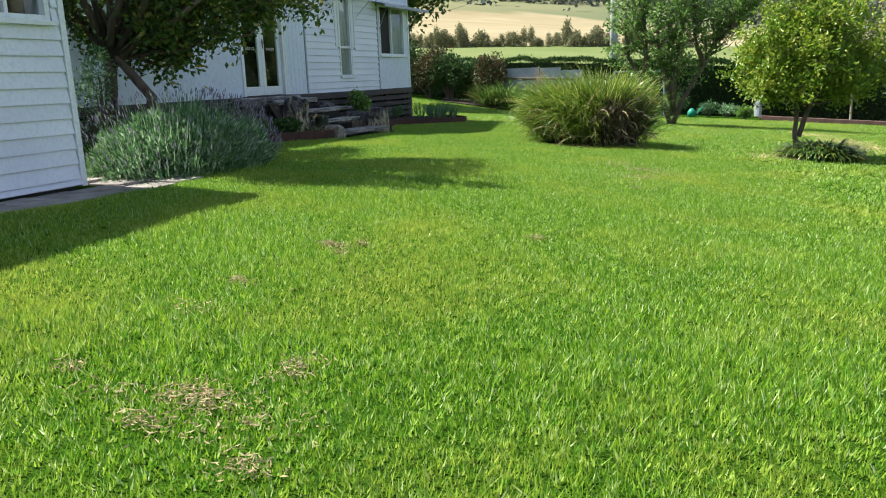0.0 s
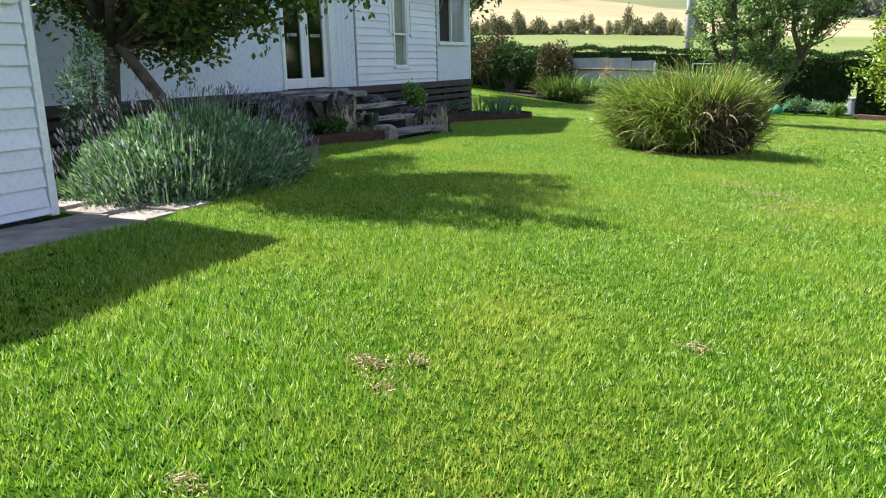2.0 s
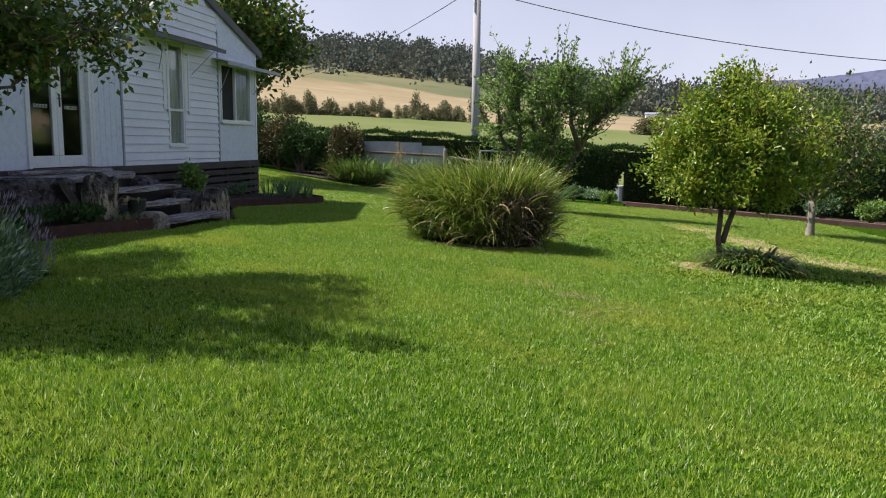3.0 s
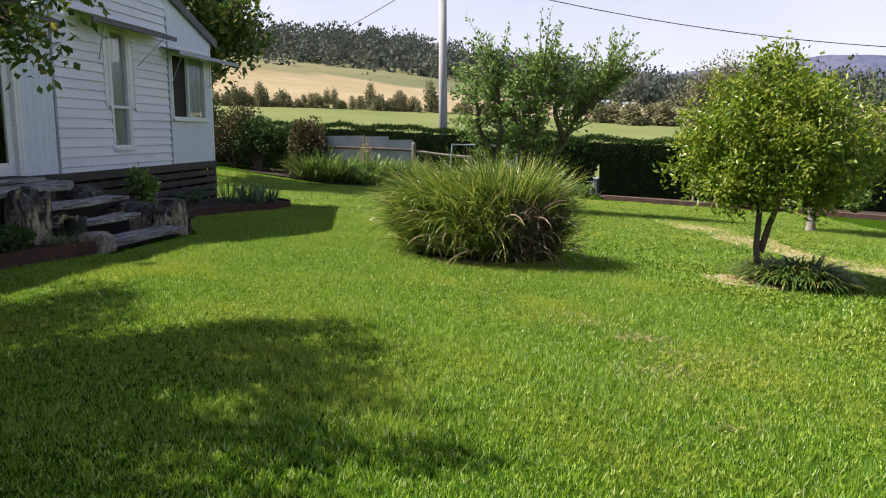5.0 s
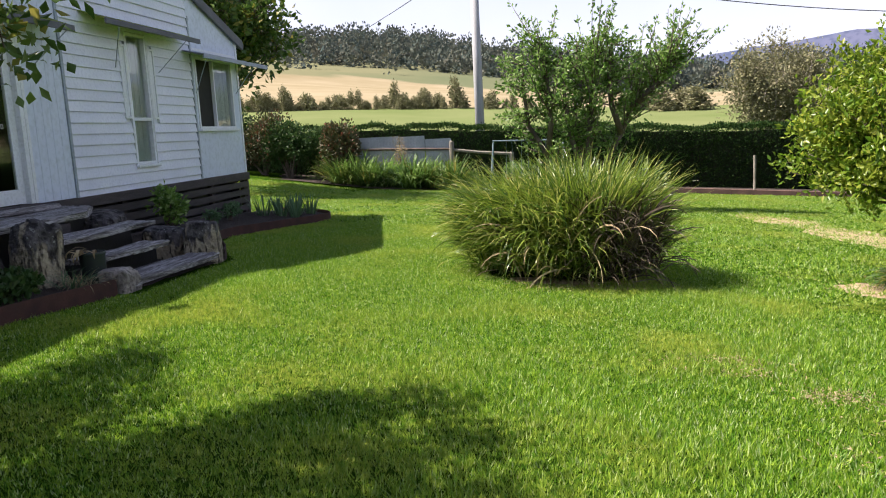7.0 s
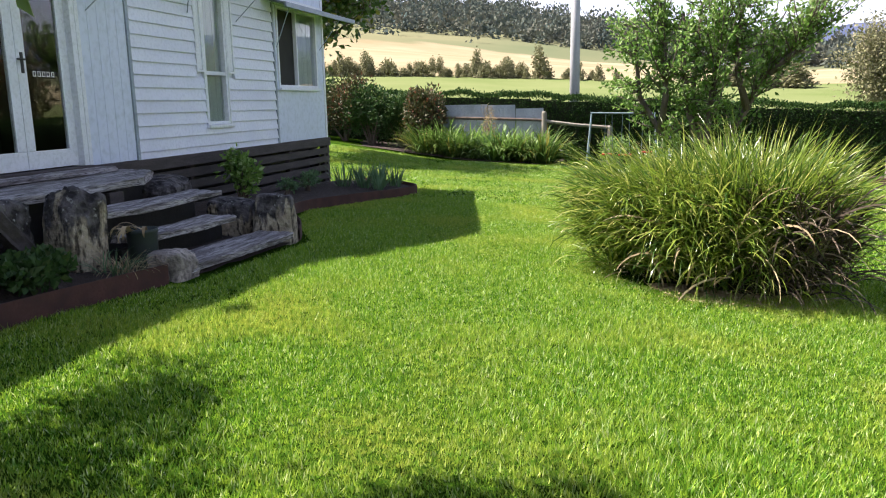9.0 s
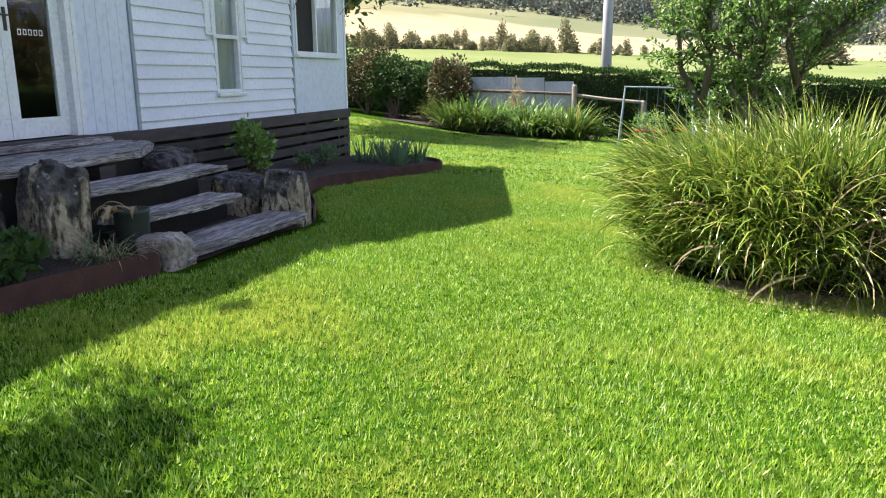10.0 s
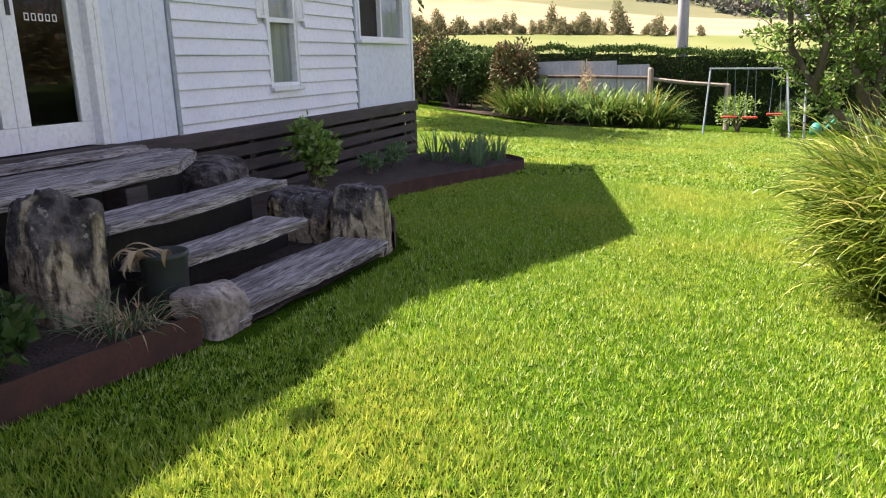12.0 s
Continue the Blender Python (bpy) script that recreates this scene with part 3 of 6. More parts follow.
# window_1: a tall narrow window with two casements swung against the wall
win1 = part("window", block((X0 - 0.12, W1[0] - 0.02, 2.1), (X0 + 0.012, W1[1] + 0.02, 2.15), 0.003), WHITE_PLAIN, house, "tall narrow window with a curtain")
frame_bars(win1, W1[0], W1[1], W1[2], W1[3], 0.045, X0 - 0.11, X0 + 0.018, WHITE_PLAIN)
pane(win1, W1[0] + 0.045, W1[1] - 0.045, W1[2] + 0.045, 2.1, X0 - 0.05)
pane(win1, W1[0] + 0.045, W1[1] - 0.045, 2.15, W1[3] - 0.045, X0 - 0.05)
dark_room_box(*W1, win1, (W1[0] + 0.01, W1[1] - 0.01), 0.1)
for y0, y1 in ((16.74, 16.915), (17.555, 17.735)):
    sash = part("side_sash", block((X0 + 0.0, y0 + 0.03, 2.17), (X0 + 0.012, y1 - 0.03, 3.2)), WHITE_PLAIN, win1, "narrow side sash")
    frame_bars(win1, y0, y1, 2.13, 3.24, 0.032, X0 + 0.0, X0 + 0.03, WHITE_PLAIN, "side_sash_frame", False)
for y in (16.925, 17.545):
    hang("architrave", mesh_of("architrave", block((X0, y - 0.011, 1.4), (X0 + 0.026, y + 0.011, 3.48), 0.003), WHITE_PLAIN), win1)

# window_2: a sliding aluminium window
win2 = part("window", block((X0 - 0.07, 19.93, W2[2] + 0.04), (X0 + 0.005, 19.975, W2[3] - 0.04), 0.003), WHITE_PLAIN, house, "sliding window with one dark open half")
frame_bars(win2, W2[0], W2[1], W2[2], W2[3], 0.045, X0 - 0.1, X0 + 0.022, WHITE_PLAIN)
hang("fly_screen", mesh_of("fly_screen", block((X0 - 0.063, W2[0] + 0.045, W2[2] + 0.045), (X0 - 0.057, 19.93, W2[3] - 0.045)), FLYSCREEN), win2, "dark insect screen")
pane(win2, 19.975, W2[1] - 0.045, W2[2] + 0.045, W2[3] - 0.045, X0 - 0.03)
# the pale sheet close behind this pane stands for its bright reflection
dark_room_box(*W2, win2, (20.0, 20.72), 0.09)
hang("head_trim", mesh_of("head_trim", block((X0, W2[0] - 0.06, W2[3] + 0.004), (X0 + 0.028, W2[1] + 0.06, W2[3] + 0.06), 0.004), MINT), win2)

# window_3: behind the tree
win3 = part("window", block((X0 - 0.07, 10.78, W3[2] + 0.04), (X0 + 0.005, 10.82, W3[3] - 0.04), 0.003), WHITE_PLAIN, house, "white framed window behind a tree")
frame_bars(win3, W3[0], W3[1], W3[2], W3[3], 0.05, X0 - 0.1, X0 + 0.022, WHITE_PLAIN)
pane(win3, W3[0] + 0.05, 10.78, W3[2] + 0.05, W3[3] - 0.05, X0 - 0.06)
pane(win3, 10.82, W3[1] - 0.05, W3[2] + 0.05, W3[3] - 0.05, X0 - 0.06)
dark_room_box(*W3, win3)

# french doors
doors = part("door_frame", block((X0 - 0.12, DOOR[0], DOOR[3] - 0.07), (X0 + 0.03, DOOR[1], DOOR[3]), 0.005), WHITE_PLAIN, house, "white french door frame")
for y0 in (DOOR[0], DOOR[1] - 0.07):
    hang("jamb", mesh_of("jamb", block((X0 - 0.12, y0, DOOR[2]), (X0 + 0.03, y0 + 0.07, DOOR[3] - 0.071), 0.005), WHITE_PLAIN), doors)
hang("threshold", mesh_of("threshold", block((X0 - 0.12, DOOR[0] - 0.05, DOOR[2] - 0.05), (X0 + 0.09, DOOR[1] + 0.05, DOOR[2] - 0.002), 0.006), DARK_TIMBER), doors)
hang("outer_casing", mesh_of("outer_casing", block((X0, DOOR[1] + 0.001, DOOR[2]), (X0 + 0.035, DOOR[1] + 0.055, DOOR[3] + 0.05), 0.005), WHITE_PLAIN), doors)
dark_room_box(*DOOR, doors)


def french_leaf(y0, y1, handle_y):
    leaf = part("door", block((X0 - 0.09, y0, DOOR[2] + 0.01), (X0 - 0.045, y1, DOOR[2] + 0.19), 0.004), WHITE_PLAIN, house, "white glazed french door leaf")
    g0, g1, zt = y0 + 0.115, y1 - 0.115, DOOR[3] - 0.19
    for a, b in ((y0, g0), (g1, y1)):
        hang("stile", mesh_of("stile", block((X0 - 0.09, a, DOOR[2] + 0.192), (X0 - 0.045, b, DOOR[3] - 0.075), 0.004), WHITE_PLAIN), leaf)
    hang("top_rail", mesh_of("top_rail", block((X0 - 0.09, g0, zt), (X0 - 0.045, g1, DOOR[3] - 0.075), 0.004), WHITE_PLAIN), leaf)
    pane(leaf, g0, g1, DOOR[2] + 0.192, zt, X0 - 0.068)
    for i in range(5):
        y, z = (g0 + g1) / 2 + (i - 2) * 0.062, 2.02
        ring = bmesh.new()
        for a, b in (((-0.02, -0.026), (-0.012, 0.026)), ((0.012, -0.026), (0.02, 0.026)), ((-0.012, 0.018), (0.012, 0.026)), ((-0.012, -0.026), (0.012, -0.018))):
            block((X0 - 0.064, y + a[0], z + a[1]), (X0 - 0.061, y + b[0], z + b[1]), 0, ring)
        hang("motif", mesh_of("motif", ring, DECAL), leaf, "small pale motif stuck on the glass")
    if handle_y is None:
        return
    hb = block((X0 - 0.045, handle_y - 0.018, 2.02), (X0 - 0.036, handle_y + 0.018, 2.22), 0.004)
    tube([(X0 - 0.04, handle_y, 2.15), (X0 + 0.0, handle_y, 2.15), (X0 + 0.002, handle_y - 0.1, 2.15)], 0.009, 8, hb)
    hang("handle", mesh_of("handle", hb, BLACK), leaf, "black lever handle")


french_leaf(13.0, 13.705, None)
french_leaf(13.71, 14.41, 13.77)

# vertical boards beside the doors
for i, y in enumerate(np.arange(14.545, 15.33, 0.158)):
    hang("board", mesh_of("board", block((X0 - 0.028, y, FLOOR), (X0 + 0.004, min(y + 0.154, 15.332), roof_z(14.9) - 0.1), 0.003), PANEL), wall_mid)

# window hoods on struts
def hood(y0, y1, z_in, z_out, out, material, name_label):
    bm = bmesh.new()
    n = int((y1 - y0) / 0.038)
    prev = None
    for i in range(n + 1):
        y = y0 + (y1 - y0) * i / n
        w = 0.008 * math.sin(i * math.pi / 2)
        row = [bm.verts.new((X0 + 0.003, y, z_in + w)), bm.verts.new((X0 + out, y, z_out + w)), bm.verts.new((X0 + out, y, z_out + w - 0.012)), bm.verts.new((X0 + 0.003, y, z_in + w - 0.012))]
        if prev:
            for k in range(4):
                bm.faces.new((prev[k], row[k], row[(k + 1) % 4], prev[(k + 1) % 4]))
        prev = row
    h = part("window_hood", bm, HOOD if material is BARGE else material, house, name_label)
    hang("front_rail", mesh_of("front_rail", block((X0 + out - 0.03, y0, z_out - 0.065), (X0 + out + 0.004, y1, z_out + 0.012), 0.004), material), h)
    return h


def strut(h, a, b):
    hang("strut", mesh_of("strut", tube([a, b], 0.008, 6), STRIP), h, "thin metal strut")


h0 = hood(12.55, 15.12, 3.42, 3.26, 0.42, BARGE, "yellow green translucent hood with a dark front rail over the doors")
strut(h0, (X0 + 0.40, 15.0, 3.21), (X0 + 0.03, 14.66, 2.7))
strut(h0, (X0 + 0.40, 12.7, 3.21), (X0 + 0.03, 12.75, 2.7))
h1 = hood(15.86, 18.66, 3.6, 3.46, 0.42, BARGE, "yellow green translucent hood with a dark front rail over a window")
strut(h1, (X0 + 0.40, 18.2, 3.41), (X0 + 0.03, 17.85, 2.88))
strut(h1, (X0 + 0.40, 16.2, 3.41), (X0 + 0.03, 16.6, 2.88))
h2 = hood(18.75, 21.72, 3.33, 3.24, 0.42, GALV, "pale sheet metal hood over the sliding window")
strut(h2, (X0 + 0.40, 21.0, 3.19), (X0 + 0.03, 20.85, 2.65))
strut(h2, (X0 + 0.40, 18.9, 3.19), (X0 + 0.03, 19.12, 2.6))

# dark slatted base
# black sheets behind the slats put in the shade under the floor
part("base_side", block((-17, 20.9, -0.4), (X0 - 0.11, 20.97, FLOOR - 0.21)), BLACK, house, "black sheet for the shade under the floor")
base_zone = part("base_wall", prism([(2.0, 0.2), (21.0, -0.2), (21.0, FLOOR - 0.18), (2.0, FLOOR - 0.18)], X0 - 0.4, X0 - 0.3), BLACK, house, "black sheet for the shade under the floor")
for y in np.arange(3.0, 21.2, 1.5):
    part("base_post", block((X0 - 0.1, y - 0.05, -0.25), (X0 - 0.012, y + 0.05, FLOOR - 0.07), 0.005), DARK_TIMBER, house)
part("base_post", block((X0 - 0.1, 21.05, -0.25), (X0 + 0.012, 21.14, FLOOR - 0.07), 0.005), DARK_TIMBER, house)
part("base_rail", block((X0 - 0.04, 2.0, FLOOR - 0.15), (X0 + 0.045, 21.15, FLOOR - 0.003), 0.008), DARK_TIMBER, house, "dark stained bearer board")
for y0, y1 in ((2.0, 9.0), (9.0, 15.1), (15.1, 18.02), (18.02, 21.14)):
    for k in range(6):
        z1 = FLOOR - 0.19 - k * 0.158
        me = mesh_of("slat", block((X0 - 0.01, y0 + 0.004, z1 - 0.112), (X0 + 0.018, y1 - 0.004, z1), 0.004), DARK_TIMBER)
        hang("slat", me, base_zone)

# ---- the shed ----
SX = -6.14
shed = thing("shed", "white weatherboard outbuilding with a glazed door", "shed", (SX, 3, 0.39))


def shed_top(y):
    return 2.72 + 0.19 * (5.75 - y) if y > 0.5 else 3.72 - 0.19 * (0.5 - y)


SDOOR = (2.55, 4.49, 0.44, 2.45)
SWIN = (4.72, 5.545, 1.96, 2.62)
shed_wall = wall_run("wall", -4.0, 5.66, [SDOOR, SWIN], WHITE, shed, SX - 0.025, 0.13, shed_top, 0.42, "white weatherboard wall")
part("wall", block((-10.4, 5.52, 0.42), (SX - 0.03, 5.645, 2.6)), WHITE, shed, "white weatherboard wall")
part("wall", block((-10.4, -4.0, 0.42), (-10.28, 5.5, 2.6)), WHITE, shed)
part("wall", block((-10.28, -4.0, 0.42), (SX - 0.17, -3.88, 2.5)), WHITE, shed)
part("corner_board", block((SX - 0.1, 5.655, 0.39), (SX + 0.014, 5.72, shed_top(5.7) - 0.02), 0.004), WHITE_PLAIN, shed)
part("plinth", block((SX - 0.09, -4.0, 0.15), (SX - 0.04, 5.62, 0.415)), BLACK, shed, "dark plinth board")
sr = bmesh.new()
prism([(5.86, shed_top(5.86) + 0.03), (0.5, shed_top(0.5) + 0.03), (0.5, shed_top(0.5) + 0.09), (5.86, shed_top(5.86) + 0.09)], -10.6, SX + 0.16, sr)
prism([(0.5, shed_top(0.5) + 0.03), (-4.2, shed_top(-4.2) + 0.03), (-4.2, shed_top(-4.2) + 0.09), (0.5, shed_top(0.5) + 0.09)], -10.6, SX + 0.16, sr)
part("roof", sr, ROOF_METAL, shed, "sheet metal roof")
part("barge_board", prism([(5.87, shed_top(5.87) - 0.1), (0.5, shed_top(0.5) - 0.1), (0.5, shed_top(0.5) + 0.1), (5.87, shed_top(5.87) + 0.1)], SX + 0.161, SX + 0.19), WHITE_PLAIN, shed)
swin = part("window", block((SX - 0.1, 5.1, 2.0), (SX - 0.02, 5.14, 2.58), 0.003), WHITE_PLAIN, shed, "white framed shed window")
frame_bars(swin, *SWIN, 0.05, SX - 0.11, SX + 0.02, WHITE_PLAIN)
pane(swin, SWIN[0] + 0.05, 5.1, 2.01, 2.57, SX - 0.06)
pane(swin, 5.14, SWIN[1] - 0.05, 2.01, 2.57, SX - 0.06)
sdoor = part("door", block((SX - 0.13, SDOOR[0], 0.46), (SX - 0.09, SDOOR[1] - 0.05, 0.62), 0.004), WHITE_PLAIN, shed, "white glazed sliding door")
for a, b in ((SDOOR[1] - 0.155, SDOOR[1] - 0.05), (3.35, 3.46), (SDOOR[0], SDOOR[0] + 0.1)):
    hang("stile", mesh_of("stile", block((SX - 0.13, a, 0.622), (SX - 0.09, b, 2.36), 0.004), WHITE_PLAIN), sdoor)
hang("top_rail", mesh_of("top_rail", block((SX - 0.13, SDOOR[0], 2.362), (SX - 0.09, SDOOR[1], 2.44), 0.004), WHITE_PLAIN), sdoor)
pane(sdoor, 3.46, SDOOR[1] - 0.155, 0.622, 2.36, SX - 0.11)
pane(sdoor, SDOOR[0] + 0.1, 3.35, 0.622, 2.36, SX - 0.11)
hang("jamb", mesh_of("jamb", block((SX - 0.16, SDOOR[1] - 0.048, 0.43), (SX + 0.002, SDOOR[1] - 0.001, 2.5), 0.004), MINT), sdoor, "pale green reveal")
hang("casing", mesh_of("casing", block((SX - 0.02, SDOOR[1] + 0.001, 0.40), (SX + 0.028, SDOOR[1] + 0.042, 2.55), 0.005), WHITE_PLAIN), sdoor)
hang("sill", mesh_of("sill", block((SX - 0.16, SDOOR[0], 0.41), (SX + 0.03, SDOOR[1], 0.455), 0.006), WHITE_PLAIN), sdoor)
# near-black lining: the shed's unlit inside is painted in
lin = bmesh.new()
o = [(0.0, 0.42), (5.5, 0.42), (5.5, 2.64), (0.0, 2.64)]
f1, b1 = [lin.verts.new((SX - 0.24, *q)) for q in o], [lin.verts.new((-9.5, *q)) for q in o]
lin.faces.new(b1)
for i in range(4):
    lin.faces.new((f1[i], f1[(i + 1) % 4], b1[(i + 1) % 4], b1[i]))
part("room_lining", lin, INTERIOR, shed, "near-black box for the unlit room")

# paving beside the shed, and the mat
path = new("pavement", mesh_of("pavement", block((SX - 0.1, -2.0, 0.1), (-5.62, 5.2, 0.25)), SOIL))
tagged(path, "narrow concrete paver path along the shed", "path", kind="structure")
rng = np.random.default_rng(5)
y = -1.5
while y < 5.9:
    ln = rng.uniform(0.38, 0.62)
    for x0, x1 in ((-6.12, -5.86), (-5.85, -5.4 + rng.uniform(-0.05, 0.05))):
        gz = ground_z((x0 + x1) / 2, y + ln / 2)
        hang("paver", mesh_of("paver", block((x0, y, gz - 0.06), (x1 - 0.008, y + ln - 0.012, gz + 0.018 + rng.uniform(-0.006, 0.008)), 0.008), CONCRETE), path)
    y += ln
for i in range(7):
    x0 = -6.75 + (i % 3) * 0.42
    y0 = 5.92 + (i // 3) * 0.4
    gz = ground_z(x0, y0)
    hang("paver", mesh_of("paver", block((x0, y0, gz - 0.06), (x0 + 0.405, y0 + 0.385, gz + 0.02 + rng.uniform(-0.01, 0.012)), 0.01), CONCRETE), path)
mb2 = block((-6.06, 2.75, 0.0), (-5.62, 4.0, 0.022), 0.008)
for v in mb2.verts:
    v.co.z += float(ground_z(-5.84, v.co.y)) + 0.03
mat_ob = new("doormat", mesh_of("doormat", mb2, DOORMAT))
tagged(mat_ob, "dark bristle doormat on the pavers before the shed door", "doormat")

# ---- steps, rocks and beds ----
steps = [("landing", -8.86, 13.35, 0.99, 3.1, 0.9, 0.085), ("step", -8.15, 13.8, 0.79, 1.75, 0.42, 0.06), ("step", -7.74, 13.56, 0.59, 1.36, 0.36, 0.06), ("step", -7.36, 13.72, 0.375, 1.72, 0.46, 0.07)]
for i, (nm, x, y, z, ln, dp, th) in enumerate(steps):
    me = mesh_of("sleeper_step", plank(ln, dp, th, i + 2, 0.025, 0.5 if nm == "landing" else 0.0), SLEEPER)
    st = new("sleeper_landing" if nm == "landing" else "sleeper_step", me)
    st.matrix_basis = pose(x, y, z - th / 2, 0, 0, (0, -3, -4, -5)[i])
    tagged(st, "weathered grey sleeper landing before the french doors" if nm == "landing" else "weathered grey timber sleeper step", "step", group="garden steps")
rim = new("sleeper_plank", mesh_of("sleeper_plank", plank(2.2, 0.22, 0.05, 9, 0.01), SLEEPER))
rim.matrix_basis = pose(-9.22, 13.5, 1.025, 0, 0, 1)
tagged(rim, "grey timber plank under the door threshold", "plank")
bearers = [(-8.9, 12.4), (-8.9, 15.0), (-8.5, 13.6)]
for x, y in bearers:
    bo = new("timber_stump", mesh_of("timber_stump", block((x - 0.1, y - 0.1, 0.1), (x + 0.1, y + 0.1, 0.888), 0.01), DARK_TIMBER))
    tagged(bo, "dark timber stump holding up the landing", "stump")
rocks = [
    ((-7.94, 12.47, 0.62), (0.40, 0.34, 0.84), ROCK, "tall upright lichen stained sandstone block"),
    ((-7.34, 12.86, 0.33), (0.30, 0.32, 0.34), ROCK_PALE, "small pale sandstone block beside the lowest step"),
    ((-7.40, 14.86, 0.43), (0.42, 0.4, 0.6), ROCK, "upright sandstone block beside the lowest step"),
    ((-7.95, 15.0, 0.38), (0.6, 0.5, 0.54), ROCK, "rounded stained sandstone block beside the steps"),
    ((-8.95, 15.0, 0.72), (0.6, 0.66, 0.34), ROCK_DARK, "dark rounded rock under the end of the landing"),
    ((-8.45, 11.75, 0.58), (0.62, 1.0, 0.82), ROCK_DARK, "big black crusted boulder beside the landing"),
    ((-8.25, 10.95, 0.44), (0.5, 0.7, 0.5), ROCK_DARK, "dark rock at the back of the garden bed"),
]
# black slabs stand in for the darkness under the open steps
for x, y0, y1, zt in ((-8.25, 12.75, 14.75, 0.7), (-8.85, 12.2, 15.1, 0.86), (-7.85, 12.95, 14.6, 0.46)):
    riser = new("shade_slab", mesh_of("shade_slab", block((x - 0.14, y0, 0.1), (x - 0.06, y1, zt), 0.01), BLACK))
    tagged(riser, "black slab for the shade under the timber steps", "riser")
for i, (at, size, mt, label) in enumerate(rocks):
    ro = new("rock", mesh_of("rock", boulder(size, i + 1), mt, True))
    ro.matrix_basis = pose(*at, 0, 0, (i * 37) % 25 - 12)
    tagged(ro, label, "rock")
lean = new("timber_post", mesh_of("timber_post", plank(0.85, 0.1, 0.12, 21, 0.01), DARK_TIMBER))
lean.matrix_basis = pose(-8.0, 11.98, 0.66, -48, 0, 0)
tagged(lean, "dark timber post leaning on a rock", "post")
stone = new("stone", mesh_of("stone", boulder((0.09, 0.14, 0.06), 31), ROCK_PALE, True))
stone.matrix_basis = pose(-7.5, 13.15, 0.4)
tagged(stone, "small loose stone on the lowest step", "stone")


def edging(points, height, label):
    bm = bmesh.new()
    prev = None
    n = len(points)
    for i, (x, y) in enumerate(points):
        a, b = points[max(i - 1, 0)], points[min(i + 1, n - 1)]
        d = Vector((b[0] - a[0], b[1] - a[1], 0)).normalized()
        s = Vector((-d.y, d.x, 0)) * 0.006
        g = ground_z(x, y)
        row = [bm.verts.new(Vector((x, y, g - 0.08)) - s), bm.verts.new(Vector((x, y, g + height)) - s), bm.verts.new(Vector((x, y, g + height)) + s), bm.verts.new(Vector((x, y, g - 0.08)) + s)]
        if prev:
            for k in range(4):
                bm.faces.new((prev[k], row[k], row[(k + 1) % 4], prev[(k + 1) % 4]))
        prev = row
    bmesh.ops.recalc_face_normals(bm, faces=bm.faces)
    ob = new("garden_edging", mesh_of("garden_edging", bm, CORTEN))
    return tagged(ob, label, "garden edging")


def spline(ctrl, n=14):
    out = []
    c = [ctrl[0]] + list(ctrl) + [ctrl[-1]]
    for i in range(1, len(c) - 2):
        for k in range(n):
            t = k / n
            out.append(tuple(0.5 * (2 * c[i][j] + (c[i + 1][j] - c[i - 1][j]) * t + (2 * c[i - 1][j] - 5 * c[i][j] + 4 * c[i + 1][j] - c[i + 2][j]) * t * t + (3 * c[i][j] - c[i - 1][j] - 3 * c[i + 1][j] + c[i + 2][j]) * t ** 3) for j in (0, 1)))
    return out + [tuple(ctrl[-1])]


def soil_bed(outline, lift, label):
    bm = bmesh.new()
    bm.faces.new([bm.verts.new((x, y, ground_z(x, y) + lift)) for x, y in outline])
    bmesh.ops.triangulate(bm, faces=bm.faces[:])
    bmesh.ops.subdivide_edges(bm, edges=bm.edges[:], cuts=3, use_grid_fill=True)
    for v in bm.verts:
        v.co.z += 0.03 * noise.noise(v.co * 3)
    bmesh.ops.recalc_face_normals(bm, faces=bm.faces)
    ob = new("garden_bed", mesh_of("garden_bed", bm, SOIL, True))
    return tagged(ob, label, "garden bed", kind="structure")


left_line = spline([(-7.95, 8.9), (-7.5, 10.3), (-7.38, 11.5), (-7.24, 12.62)])
right_line = spline([(-7.2, 14.98), (-7.42, 15.5), (-8.05, 16.6), (-8.2, 17.4), (-7.95, 18.6), (-7.6, 20.0), (-7.55, 20.75), (-8.0, 21.3), (-8.9, 21.55)])
edging(left_line, 0.165, "rusted steel edging round a garden bed")
edging(right_line, 0.15, "rusted steel edging curving round a garden bed")
soil_bed(left_line + [(-9.3, 12.6), (-9.3, 8.9)], 0.1, "dark soil bed beside the rocks")
soil_bed([(-7.2, 12.7), (-7.14, 13.6), (-7.18, 14.9), (-9.3, 15.05), (-9.3, 12.5)], 0.03, "dark bare earth under the timber steps")
soil_bed(right_line + [(-9.36, 21.5), (-9.36, 15.0)], 0.09, "dark soil bed along the house base")

# pot with a drooping dried plant
pot = thing("plant_pot", "dark green pot with a drooping dried succulent", "plant pot", (-7.62, 12.86, 0.27))
pb = bmesh.new()
prof = [(0.1, 0.28), (0.112, 0.36), (0.12, 0.52), (0.125, 0.64), (0.132, 0.65), (0.132, 0.675), (0.122, 0.675), (0.116, 0.61)]
rows = [[pb.verts.new((-7.62 + r * math.cos(k * math.pi / 12), 12.86 + r * math.sin(k * math.pi / 12), z)) for k in range(24)] for r, z in prof]
for a, b in zip(rows, rows[1:]):
    for k in range(24):
        pb.faces.new((a[k], a[(k + 1) % 24], b[(k + 1) % 24], b[k]))
pb.faces.new(rows[0][::-1])
pb.faces.new(rows[-1])
part("pot", pb, POT_GREEN, pot, smooth=True)
rng = np.random.default_rng(8)
n = 13
